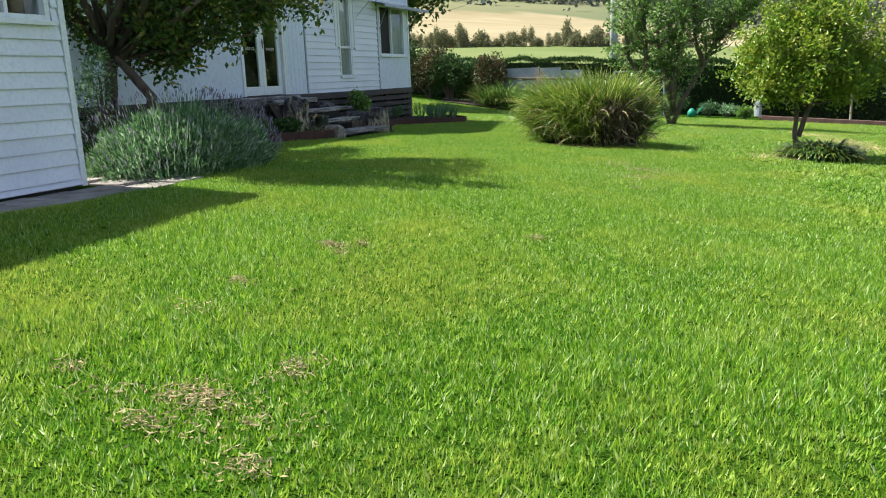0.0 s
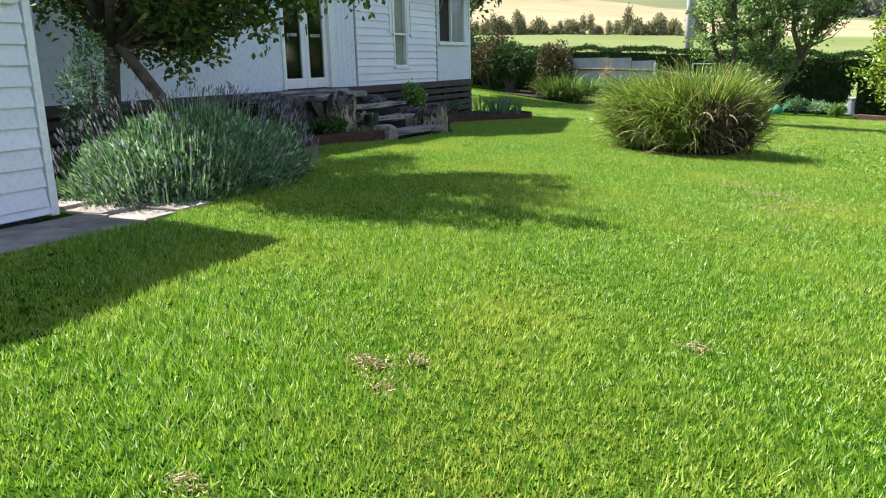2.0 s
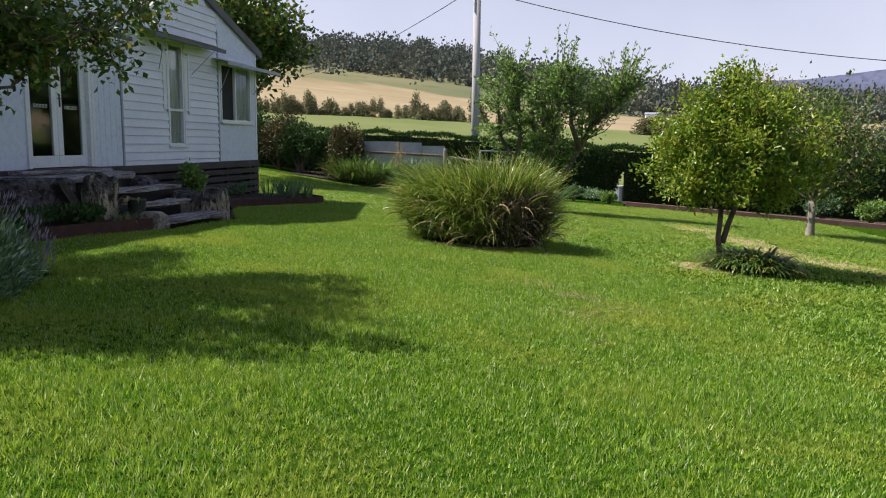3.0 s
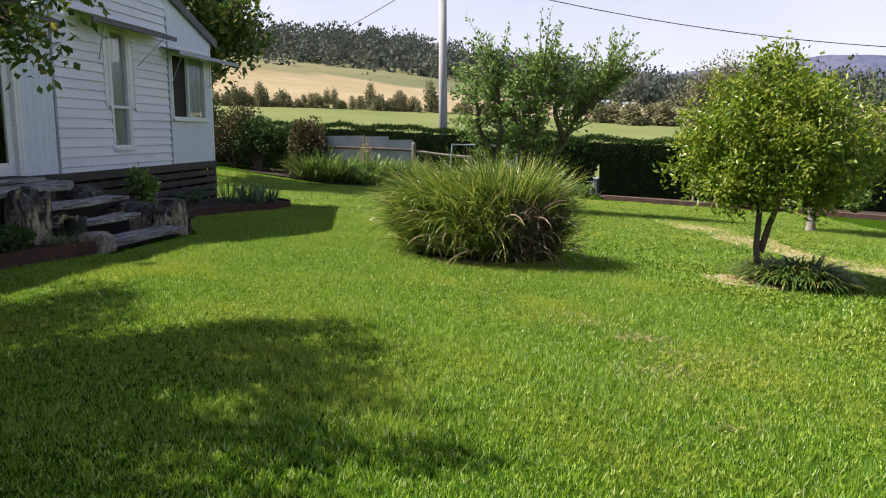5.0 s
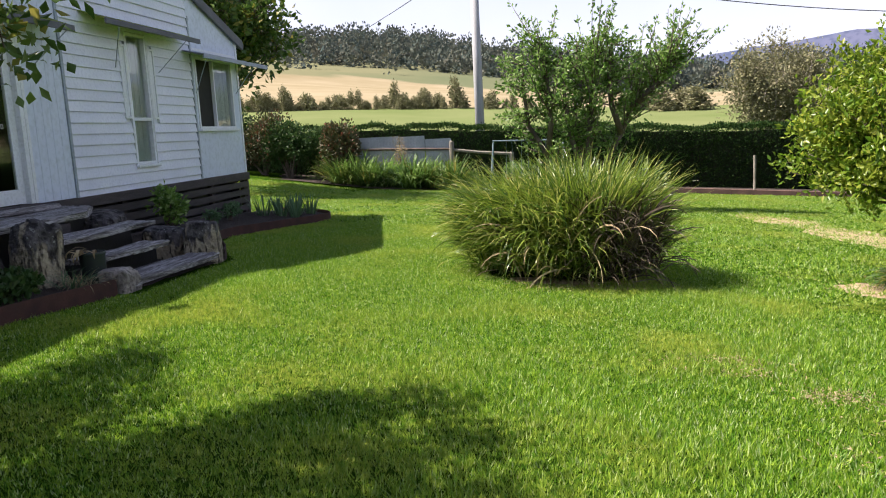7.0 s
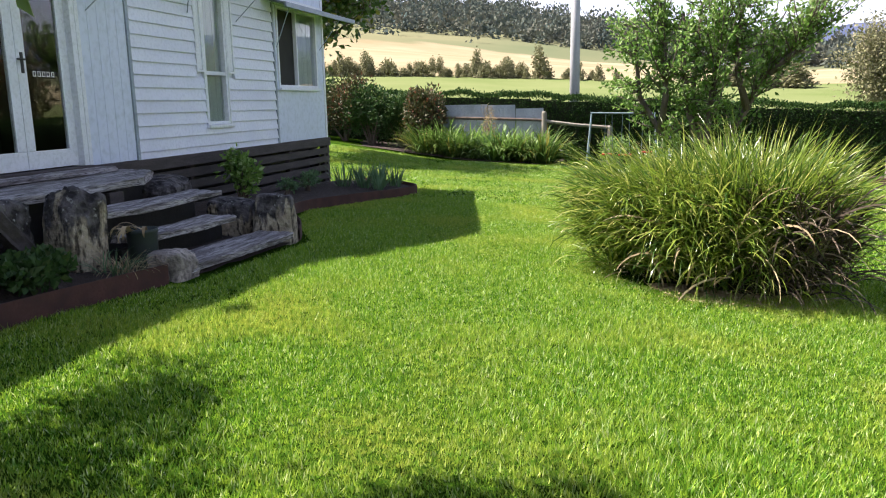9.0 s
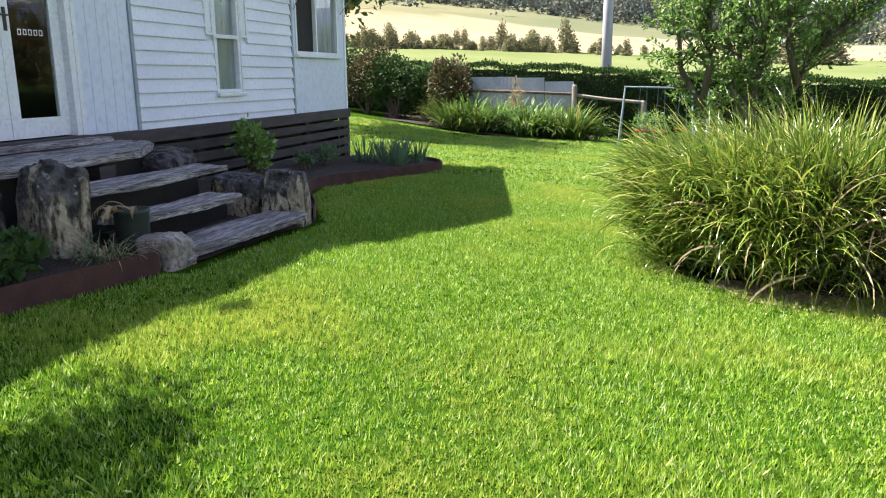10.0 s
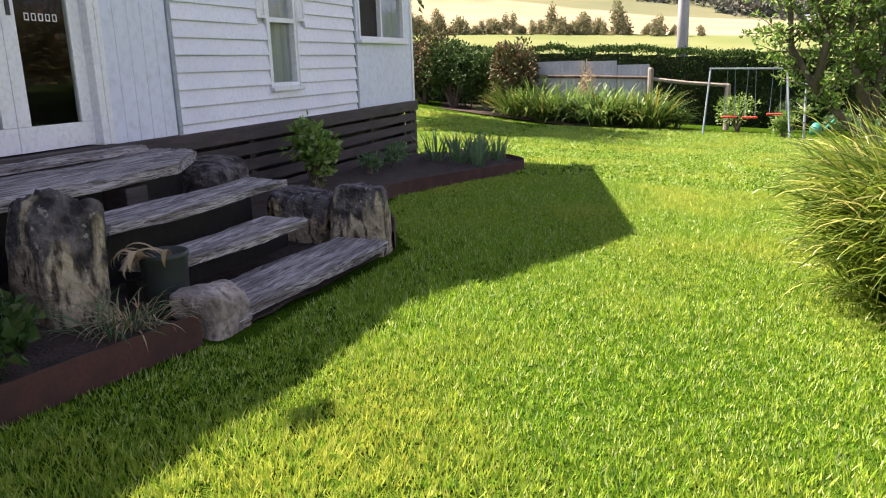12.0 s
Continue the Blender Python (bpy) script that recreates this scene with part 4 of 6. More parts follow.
part_me = strap_mesh("dried_leaves", np.array([-7.64, 12.84, 0.65]) + rng.normal(0, 0.04, (n, 3)) * [1, 1, 0.3], rng.uniform(3.0, 5.2, n), rng.uniform(0.5, 1.1, n), rng.uniform(0.2, 0.34, n), rng.uniform(0.025, 0.045, n), rng.uniform(2.4, 3.6, n), LEAF_STRAW, rng, 9)
hang("dried_leaves", part_me, pot, "straw coloured drooping leaves")


# ---- plants ----
def strap_clump(name, label, category, at, radius, n, length, width, droop, material, seed, rise=(0.6, 1.45), group="", dry=0):
    rng = np.random.default_rng(seed)
    a, r = rng.uniform(0, 2 * math.pi, n), radius * np.sqrt(rng.uniform(0, 1, n))
    p = np.stack([at[0] + r * np.cos(a), at[1] + r * np.sin(a), np.zeros(n)], 1)
    p[:, 2] = [ground_z(x, y) + at[2] for x, y in p[:, :2]]
    lift = rng.uniform(*rise, n) * (1 - 0.35 * (r / max(radius, 1e-6)) ** 2) + 0.12
    t = thing(name, label, category, (at[0], at[1], ground_z(*at[:2]) + at[2]), group)
    hang("leaves", strap_mesh(name, p, a + rng.normal(0, 0.5, n), np.minimum(lift, 1.5), rng.uniform(*length, n), rng.uniform(*width, n), rng.uniform(*droop, n), material, rng), t)
    if dry:
        k = dry
        a, r = rng.uniform(0, 2 * math.pi, k), radius * np.sqrt(rng.uniform(0, 1, k))
        p = np.stack([at[0] + r * np.cos(a), at[1] + r * np.sin(a), np.zeros(k)], 1)
        p[:, 2] = [ground_z(x, y) + at[2] for x, y in p[:, :2]]
        hang("dry_leaves", strap_mesh(name, p, a + rng.normal(0, 0.6, k), rng.uniform(0.3, 1.2, k), rng.uniform(*length, k) * 0.75, rng.uniform(*width, k), rng.uniform(*droop, k) * 1.3, LEAF_STRAW, rng), t, "dead straw coloured leaves")
    return t


def leafy(name, label, category, at, size, n, leaf, material, seed, group="", lobes=9, stems=True, twig=BARK, fill=0.6, down=0.0, hollow=0.45):
    """A shrub: stems that fork towards lobes, each lobe a cloud of leaves."""
    rng = np.random.default_rng(seed)
    base = np.array([at[0], at[1], ground_z(at[0], at[1]) + at[2]])
    t = thing(name, label, category, tuple(base), group)
    d = unit(rng.normal(size=(lobes, 3)))
    d[:, 2] = np.abs(d[:, 2]) * 1.1 - 0.25
    c = base + np.array([0, 0, size[2] * 0.5]) + d * np.array(size) * [0.33, 0.33, 0.3] * rng.uniform(0.7, 1.15, (lobes, 1))
    if stems:
        bm = bmesh.new()
        for q in c:
            mid = base + (q - base) * 0.5 + rng.normal(0, 0.08, 3) * size[0] * 0.3
            tube([base + rng.normal(0, 0.04, 3) * [1, 1, 0] - [0, 0, 0.05], mid, q], [0.02 * size[2] + 0.004, 0.012 * size[2] + 0.003, 0.004], 5, bm)
        part("branchwork", bm, twig, t)
    k = rng.integers(0, lobes, n)
    g = unit(rng.normal(size=(n, 3))) * (rng.uniform(hollow ** 3, 1, n) ** (1 / 3))[:, None]
    p = c[k] + g * np.array(size) * [0.26, 0.26, 0.3] * rng.uniform(0.75, 1.2, (lobes, 1))[k]
    p[:, 2] = np.maximum(p[:, 2], base[2] + 0.02 + 0.1 * rng.uniform(0, 1, n) * size[2])
    hang("leaves", leaf_mesh(name, p, g + rng.normal(0, 0.6, (n, 3)) + [0, 0, 0.25 - down], leaf[0], leaf[1], material, rng), t)
    return t


def tree(name, label, at, trunk, tips, n, leaf, cloud, material, bark, seed, r0=0.1, lean=(0, 0), group="", twigs=3, up=0.2, gz=None, spread=0.42, twig_at=(0.45, 0.7, 0.9)):
    """A trunk that forks into limbs which reach the tips; twigs and leaves crowd round each tip."""
    rng = np.random.default_rng(seed)
    g0 = ground_z(at[0], at[1]) if gz is None else gz
    base = np.array([at[0], at[1], g0])
    fork = base + np.array([lean[0], lean[1], trunk])
    t = thing(name, label, "tree", tuple(base), group)
    part("trunk", tube([base - [0, 0, 0.15], base + [0.0, 0, 0.05], base + (fork - base) * 0.5 + rng.normal(0, 0.03, 3), fork], [r0 * 1.5, r0 * 1.15, r0 * 0.95, r0 * 0.85], 12), bark, t, smooth=True)
    bm = bmesh.new()
    centres = []
    for i, q in enumerate(tips):
        q = np.array(q, float)
        thick = r0 * (1.0 if i % 6 == 0 else 0.5)
        bend = np.array([0, 0, 0.25 * np.linalg.norm(q - fork)]) * rng.uniform(-0.2, 0.6)
        path3 = [fork + (q - fork) * s + bend * math.sin(s * math.pi) + rng.normal(0, 0.07 * np.linalg.norm(q - fork) ** 0.5, 3) * (0 < s < 1) for s in (0, 0.3, 0.6, 0.85, 1)]
        tube(path3, [thick * 0.6, thick * 0.46, thick * 0.32, thick * 0.2, r0 * 0.06], 7, bm)
        for s in twig_at:
            for _ in range(twigs):
                a = path3[0] + (q - path3[0]) * s + bend * math.sin(s * math.pi)
                e = a + unit(rng.normal(size=3) + [0, 0, up]) * cloud * rng.uniform(0.6, 1.3)
                tube([a, (a + e) / 2 + rng.normal(0, 0.03, 3), e], [r0 * 0.14, r0 * 0.09, r0 * 0.04], 4, bm)
                centres.append((a + e) / 2)
                centres.append(e)
        centres.append(q)
    part("branchwork", bm, bark, t, smooth=True)
    c = np.array(centres)
    k = rng.integers(0, len(c), n)
    g = rng.normal(size=(n, 3)) * cloud * spread
    p = c[k] + g
    hang("crown", leaf_mesh(name, p, g + rng.normal(0, 0.25, (n, 3)) + [0, 0, up * 0.3], leaf[0], leaf[1], material, rng), t)
    return t


def lobed_tips(centre, size, n, seed, low=-0.6):
    rng = np.random.default_rng(seed)
    out = []
    while len(out) < n:
        d = unit(rng.normal(size=3))
        if d[2] > low:
            out.append(np.array(centre) + d * np.array(size) * rng.uniform(0.62, 0.98))
    return out


# big strap-leaved clump on the lawn
flax = thing("ornamental_grass_clump", "large arching clump of green and straw strap leaves on the lawn", "grass clump", (-2.8, 14.9, ground_z(-2.8, 14.9)))
# dark filler mound: the clump's inner shade as a colour, blocks see-through
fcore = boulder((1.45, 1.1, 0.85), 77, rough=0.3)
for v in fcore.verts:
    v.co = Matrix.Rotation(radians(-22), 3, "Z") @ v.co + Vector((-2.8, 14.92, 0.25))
part("shade_core", fcore, surface("near-black shade inside the clump", (0.03, 0.026, 0.014), (0.018, 0.016, 0.01), 6, 40, rough=1, bump=1, dist=0.05, stretch=(1, 1, 0.2)), flax, "dark mound for the shade inside the clump")
frng = np.random.default_rng(11)


def flax_fan(name, at, radius, n, heading, rise, length, width, droop, material, low=(0.0, 0.2), twist=0.7, label=""):
    """Leaves that spring from a round patch of ground; heading is the mean compass angle and its spread."""
    fa, fr = frng.uniform(0, 2 * math.pi, n), radius * np.sqrt(frng.uniform(0, 1, n))
    fp = np.stack([at[0] + fr * np.cos(fa), at[1] + fr * np.sin(fa), np.zeros(n)], 1)
    fp[:, 2] = ground_z(fp[:, 0], fp[:, 1]) + frng.uniform(*low, n)
    hd = fa + frng.normal(0, 0.6, n) if heading is None else frng.normal(heading[0], heading[1], n)
    hang(name, strap_mesh(name, fp, hd, np.minimum(frng.uniform(*rise, n), 1.56), frng.uniform(*length, n), frng.uniform(*width, n), frng.uniform(*droop, n), material, frng, 7, twist), flax, label)


flax_fan("leaf_clump", (-2.5, 14.85), 0.5, 2300, None, (1.1, 1.56), (0.7, 1.4), (0.01, 0.022), (0.2, 1.5), LEAF_FLAX, (0.0, 0.35))
flax_fan("leaf_clump", (-2.85, 15.0), 0.6, 2300, None, (1.05, 1.56), (0.7, 1.3), (0.01, 0.022), (0.3, 1.9), LEAF_FLAX, (0.0, 0.4))
flax_fan("leaf_clump", (-3.4, 15.15), 0.5, 2300, None, (1.0, 1.5), (0.7, 1.2), (0.01, 0.022), (0.5, 2.2), LEAF_FLAX, (0.0, 0.4))
flax_fan("leaf_clump", (-3.4, 15.0), 0.5, 1800, (3.7, 0.8), (0.9, 1.4), (0.6, 1.15), (0.01, 0.022), (0.9, 2.4), LEAF_FLAX, (0.0, 0.45))
flax_fan("leaf_clump", (-3.0, 14.7), 0.5, 1800, (4.3, 0.9), (0.9, 1.4), (0.55, 1.1), (0.01, 0.022), (1.0, 2.6), LEAF_FLAX, (0.0, 0.45))
# leaves low round the outside
flax_fan("leaf_clump", (-3.35, 15.0), 0.7, 1700, None, (0.4, 1.2), (0.35, 0.75), (0.007, 0.015), (0.9, 2.2), LEAF_FLAX, (0.02, 0.6))
flax_fan("leaf_clump", (-2.85, 14.6), 0.65, 1500, (4.4, 0.9), (0.4, 1.2), (0.35, 0.7), (0.007, 0.015), (0.9, 2.4), LEAF_FLAX, (0.02, 0.6))
flax_fan("leaf_clump", (-2.3, 15.0), 0.5, 1100, (0.4, 1.0), (0.7, 1.35), (0.45, 0.9), (0.008, 0.016), (0.6, 2.0), LEAF_FLAX, (0.02, 0.5))
# a few long stiff ones that stand out
flax_fan("leaf_clump", (-2.85, 14.95), 0.65, 170, None, (0.7, 1.5), (1.15, 1.5), (0.008, 0.014), (0.05, 0.8), LEAF_FLAX)
# dead leaves hang over the open foot
flax_fan("dry_leaves", (-2.3, 14.5), 0.48, 900, (4.9, 0.8), (0.2, 1.4), (0.35, 0.7), (0.008, 0.02), (0.6, 2.0), LEAF_DEAD, (0.05, 0.75), 0.9, "dead brown leaves hanging over the foot")
flax_fan("dry_leaves", (-2.85, 14.75), 0.85, 260, None, (0.0, 1.3), (0.3, 0.8), (0.01, 0.02), (0.3, 2.5), LEAF_STRAW, (0.05, 0.6), 0.9, "dead straw coloured leaves")
# citrus tree with a ring of strap leaves
citrus_tips = lobed_tips((0.98, 14.85, 1.6), (1.3, 1.15, 1.0), 40, 21, -0.55) + lobed_tips((0.9, 14.8, 1.6), (0.8, 0.8, 0.7), 10, 24, -0.3) + [(0.95 + (0.85 + 0.25 * (k % 3 == 0)) * math.cos(k * 0.449), 14.82 + 0.9 * math.sin(k * 0.449), 0.98 + 0.2 * (k % 2)) for k in range(14)] + [(0.72, 14.7, 2.5), (1.05, 14.8, 2.48), (-0.2, 14.7, 1.8), (-0.25, 14.8, 1.25), (0.05, 14.6, 1.0), (2.1, 14.8, 1.75), (2.2, 14.9, 1.2), (1.7, 14.6, 0.9), (1.9, 15.2, 1.0), (0.5, 14.0, 1.1), (1.4, 14.1, 1.05)]
citrus = tree("citrus_tree", "small rounded citrus tree with glossy yellow green leaves", (0.79, 14.8), 0.9, citrus_tips, 29000, (0.085, 0.042), 0.26, LEAF_CITRUS, BARK, 22, 0.042, (-0.03, 0), up=0.4, spread=0.3, twig_at=(0.6, 0.8, 0.95))
part("limb", tube([(0.8, 14.8, 0.08), (0.88, 14.8, 0.4), (0.98, 14.82, 0.68), (1.2, 14.85, 1.15)], [0.045, 0.04, 0.034, 0.02], 10), BARK, citrus, smooth=True)
strap_clump("strap_leaf_clump", "low dark strap-leaved clump at the foot of the citrus tree", "plant", (1.15, 14.4, 0), 0.5, 800, (0.35, 0.6), (0.022, 0.036), (1.8, 2.9), LEAF_SHADE, 23, (0.7, 1.4))
# upright fruit tree behind the clump
def whip_tree(name, label, at, limbs, whips, material, bark, seed, per=70, leaf=(0.1, 0.055)):
    """Bare curved limbs set with upright shoots, leaves in tufts all the way up each shoot."""
    rng = np.random.default_rng(seed)
    t = thing(name, label, "tree", (*at, ground_z(*at)))
    for path in limbs:
        part("limb", tube(path, np.linspace(0.085, 0.03, len(path)), 9), bark, t, smooth=True)
    bm = bmesh.new()
    p, d = [], []
    mid = np.mean([q for path in limbs for q in path], axis=0)
    for i in range(whips):
        path = limbs[i % len(limbs)]
        s = rng.uniform(0.2, 1) ** 0.8 * (len(path) - 1)
        k = min(int(s), len(path) - 2)
        a = np.array(path[k]) + (np.array(path[k + 1]) - np.array(path[k])) * (s - k)
        out = unit((a - mid) * [1, 1, 0] + rng.normal(0, 0.3, 3) * [1, 1, 0])
        ln = rng.uniform(0.5, 1.6)
        side = unit(rng.normal(size=3) * [1, 1, 0])
        way = unit(out * rng.uniform(0.0, 0.8) + side * rng.uniform(0, 0.9) + np.array([0, 0, rng.uniform(0.4, 1.4)]))
        if i % 2 == 0:
            way, ln = unit(side + out * 0.3 + [0, 0, rng.uniform(-0.3, 0.6)]), rng.uniform(0.4, 1.0)
        b = a + way * ln * 0.5 + rng.normal(0, 0.05, 3)
        c = a + way * ln + np.array([0, 0, 0.12 * ln])
        tube([a, b, c], [0.018, 0.011, 0.004], 5, bm)
        u = rng.uniform(0.08, 1.0, per)[:, None]
        on = np.where(u < 0.5, a + (b - a) * u * 2, b + (c - b) * (u - 0.5) * 2)
        away = unit(rng.normal(size=(per, 3)) + [0, 0, 0.35])
        p.append(on + away * rng.uniform(0, 0.16, (per, 1)) * (1.25 - u))
        d.append(away + way * 0.5)
    part("branchwork", bm, bark, t, smooth=True)
    hang("crown", leaf_mesh("crown", np.concatenate(p), np.concatenate(d), leaf[0], leaf[1], material, rng), t)
    return t


whip_tree("fruit_tree", "upright open fruit tree with bare forked limbs and fresh green leaves", (-2.3, 25.2), [
    [(-2.3, 25.2, -0.5), (-2.55, 25.2, 0.25), (-3.2, 25.15, 0.95), (-3.65, 25.1, 1.7), (-3.75, 25.0, 2.6), (-3.75, 25.1, 3.3)],
    [(-2.3, 25.2, -0.5), (-2.0, 25.2, 0.35), (-1.4, 25.2, 1.4), (-1.1, 25.25, 2.1), (-0.95, 25.3, 2.9)],
    [(-2.25, 25.2, -0.1), (-2.35, 25.4, 0.9), (-2.5, 25.6, 1.8), (-2.45, 25.5, 2.8), (-2.4, 25.4, 3.7)],
    [(-2.3, 25.2, -0.1), (-2.2, 24.95, 1.2), (-2.1, 24.8, 2.4), (-2.0, 24.9, 3.3)],
    [(-2.25, 25.2, 0.1), (-2.6, 25.0, 1.3), (-2.75, 24.9, 2.2), (-2.8, 24.8, 3.4)],
    [(-3.2, 25.15, 0.95), (-3.1, 25.0, 1.7), (-3.15, 24.9, 2.6), (-3.2, 25.0, 3.5)],
    [(-1.4, 25.2, 1.4), (-1.65, 24.9, 2.1), (-1.7, 24.8, 2.9), (-1.6, 24.9, 3.6)],
    [(-1.05, 25.25, 2.1), (-0.6, 25.0, 2.5), (-0.3, 24.9, 3.0)],
], 400, LEAF_FRUIT, BARK, 32, 34, (0.11, 0.058))
# spreading tree by the house
gtips = [(-8.3 + 0.58 * i + 0.2 * math.sin(j * 2.1), 6.9 + 0.62 * j + 0.2 * math.sin(i * 1.7), 3.3 + 0.5 * math.sin(i * 1.3 + j) + 0.4 * math.sin(i * 0.63)) for i in range(6) for j in range(6)]
gtips += [(-7.3, 8.5, 1.85), (-6.8, 8.3, 1.7), (-6.3, 8.3, 2.0), (-5.85, 8.8, 2.35), (-5.7, 9.45, 2.5), (-6.1, 9.3, 2.4), (-7.6, 9.2, 2.0), (-8.1, 8.3, 2.0), (-7.9, 7.2, 2.3), (-5.7, 8.4, 2.5), (-7.2, 9.4, 2.3), (-6.6, 7.5, 2.2), (-5.9, 7.05, 3.4), (-6.3, 6.95, 3.6), (-5.5, 7.5, 3.3), (-6.7, 6.8, 3.3), (-5.6, 7.9, 3.5), (-8.4, 10.4, 3.5), (-7.8, 10.55, 3.3), (-8.2, 10.9, 3.3)]
gtree = tree("garden_tree", "spreading broad-leaved tree with a leaning trunk beside the house", (-7.6, 7.6), 1.25, gtips, 29000, (0.09, 0.05), 0.3, LEAF_SHADE, BARK, 42, 0.085, (0.12, 0.0), up=-0.1, spread=0.34, twig_at=(0.6, 0.78, 0.94), twigs=3)
for pts, r in (([(-6.88, 7.55, 0.35), (-6.88, 7.58, 1.2), (-7.2, 7.6, 1.52), (-7.42, 7.6, 1.75), (-7.6, 7.6, 2.3)], 0.075), ([(-7.45, 7.6, 1.6), (-7.05, 7.65, 1.9), (-6.5, 7.7, 2.1), (-6.0, 7.9, 2.5)], 0.05), ([(-7.45, 7.6, 1.7), (-7.65, 7.5, 2.3), (-8.1, 7.3, 3.0)], 0.06)):
    part("limb", tube(pts, np.linspace(r, r * 0.55, len(pts)), 9), BARK, gtree, smooth=True)

# lavender
rng = np.random.default_rng(51)
lav = thing("lavender_bush", "big grey green lavender bush with faded flower spikes", "bush", (-6.35, 7.4, ground_z(-6.35, 7.4)))
n = 30000
a = unit(rng.normal(size=(n, 3)))
a[:, 2] = np.abs(a[:, 2])
sh = (0.9 + 0.07 * np.sin(a[:, 0] * 9 + a[:, 1] * 5) * np.sin(a[:, 2] * 8 + a[:, 1] * 4) + 0.07 * np.sin(a[:, 0] * 19 + 2) * np.sin(a[:, 1] * 23 + a[:, 2] * 15))[:, None]
p = np.array([-6.35, 7.42, 0.3]) + a * np.array([0.98, 1.45, 0.82]) * (rng.uniform(0.2, 1, (n, 1)) ** 0.4) * sh
hang("leaves", leaf_mesh("leaves", p, a * [0.6, 0.6, 0.5] + rng.normal(0, 0.3, (n, 3)) + [0, 0, 0.5], 0.085, 0.022, LEAF_LAVENDER, rng, 0.1), lav)
n = 900
a = unit(rng.normal(size=(n, 3)))
a[:, 2] = np.abs(a[:, 2])
p = np.array([-6.35, 7.42, 0.3]) + a * np.array([0.9, 1.35, 0.76])
hd = np.arctan2(a[:, 1], a[:, 0])
stalks = hang("stalk_mass", strap_mesh("stalks", p, hd, 0.9 + 0.5 * a[:, 2], rng.uniform(0.16, 0.32, n), np.full(n, 0.006), rng.uniform(0, 0.3, n), LEAF_LAVENDER, rng, 3), lav)
tipp = p + np.stack([np.cos(hd) * 0.12, np.sin(hd) * 0.12, np.full(n, 0.2)], 1) * rng.uniform(0.7, 1.1, (n, 1))
spikes = hang("flower_mass", leaf_mesh("flower_spikes", tipp, np.stack([np.cos(hd) * 0.3, np.sin(hd) * 0.3, np.ones(n)], 1), 0.07, 0.016, FLOWER_LAVENDER, rng), lav, "faded mauve flower spikes")
tagged(stalks, kind="stuff")
tagged(spikes, kind="stuff")
leafy("shrub", "straggly pale shrub against the shed corner", "shrub", (-7.2, 7.05, 0), (0.6, 0.6, 1.45), 1100, (0.06, 0.022), LEAF_LAVENDER, 52)

# bed plants near the steps
leafy("leafy_plant", "low broad-leaved plant with a few white flowers in the bed", "plant", (-7.75, 11.75, 0.1), (0.75, 0.9, 0.27), 1000, (0.07, 0.05), LEAF_DARK, 61, stems=False)
leafy("leafy_plant", "low broad-leaved plant in the bed", "plant", (-7.85, 10.8, 0.1), (0.7, 0.9, 0.25), 900, (0.07, 0.05), LEAF_DARK, 62, stems=False)
leafy("leafy_plant", "low broad-leaved plant in the bed", "plant", (-8.1, 9.8, 0.1), (0.7, 0.9, 0.25), 800, (0.07, 0.05), LEAF_DARK, 63, stems=False)
fl = np.array([[-7.6, 11.55, 0.56], [-7.62, 11.62, 0.54], [-7.68, 11.5, 0.55], [-7.56, 11.46, 0.53]])
fl = np.repeat(fl, 5, 0)
k = np.tile(np.arange(5), 4) * 2 * math.pi / 5
fw = thing("white_flower", "small white flowers on a bed plant", "flower", (-7.62, 11.55, 0.58))
hang("petals", leaf_mesh("petals", fl, np.stack([np.cos(k), np.sin(k), np.full(20, 0.3)], 1), 0.022, 0.016, PETAL, rng), fw)
strap_clump("straggly_grass", "straggly half dry grass tuft in the bed", "grass tuft", (-7.5, 12.45, 0.12), 0.13, 90, (0.15, 0.34), (0.005, 0.009), (1.2, 2.4), LEAF_STRAW, 64, (0.3, 1.3))
strap_clump("straggly_grass", "thin green grass tuft in the bed", "grass tuft", (-7.5, 12.3, 0.12), 0.12, 60, (0.2, 0.35), (0.006, 0.01), (0.8, 2.0), LEAF_IRIS, 65, (0.5, 1.3))
leafy("green_shrub", "small leafy green bush against the slatted base", "shrub", (-8.92, 16.85, 0.09), (0.55, 0.6, 0.78), 620, (0.085, 0.055), LEAF_FRUIT, 66, lobes=13, hollow=0.1)
leafy("low_plant", "low grey green plant against the slatted base", "plant", (-8.95, 19.1, 0.09), (0.4, 0.6, 0.34), 500, (0.06, 0.03), LEAF_IRIS, 67)
leafy("low_plant", "low grey green plant against the slatted base", "plant", (-8.95, 18.3, 0.09), (0.3, 0.4, 0.25), 260, (0.06, 0.03), LEAF_IRIS, 68)
for i, (x, y) in enumerate(((-8.35, 20.1), (-8.15, 20.45), (-8.6, 20.6), (-8.0, 20.8), (-8.75, 20.15), (-8.4, 20.95), (-8.05, 20.0))):
    strap_clump("iris", "clump of upright blue green sword leaves in the bed", "plant", (x, y, 0.09), 0.12, 26, (0.32, 0.55), (0.022, 0.034), (0.05, 0.6), LEAF_IRIS, 70 + i, (1.1, 1.5), group="irises in the bed")

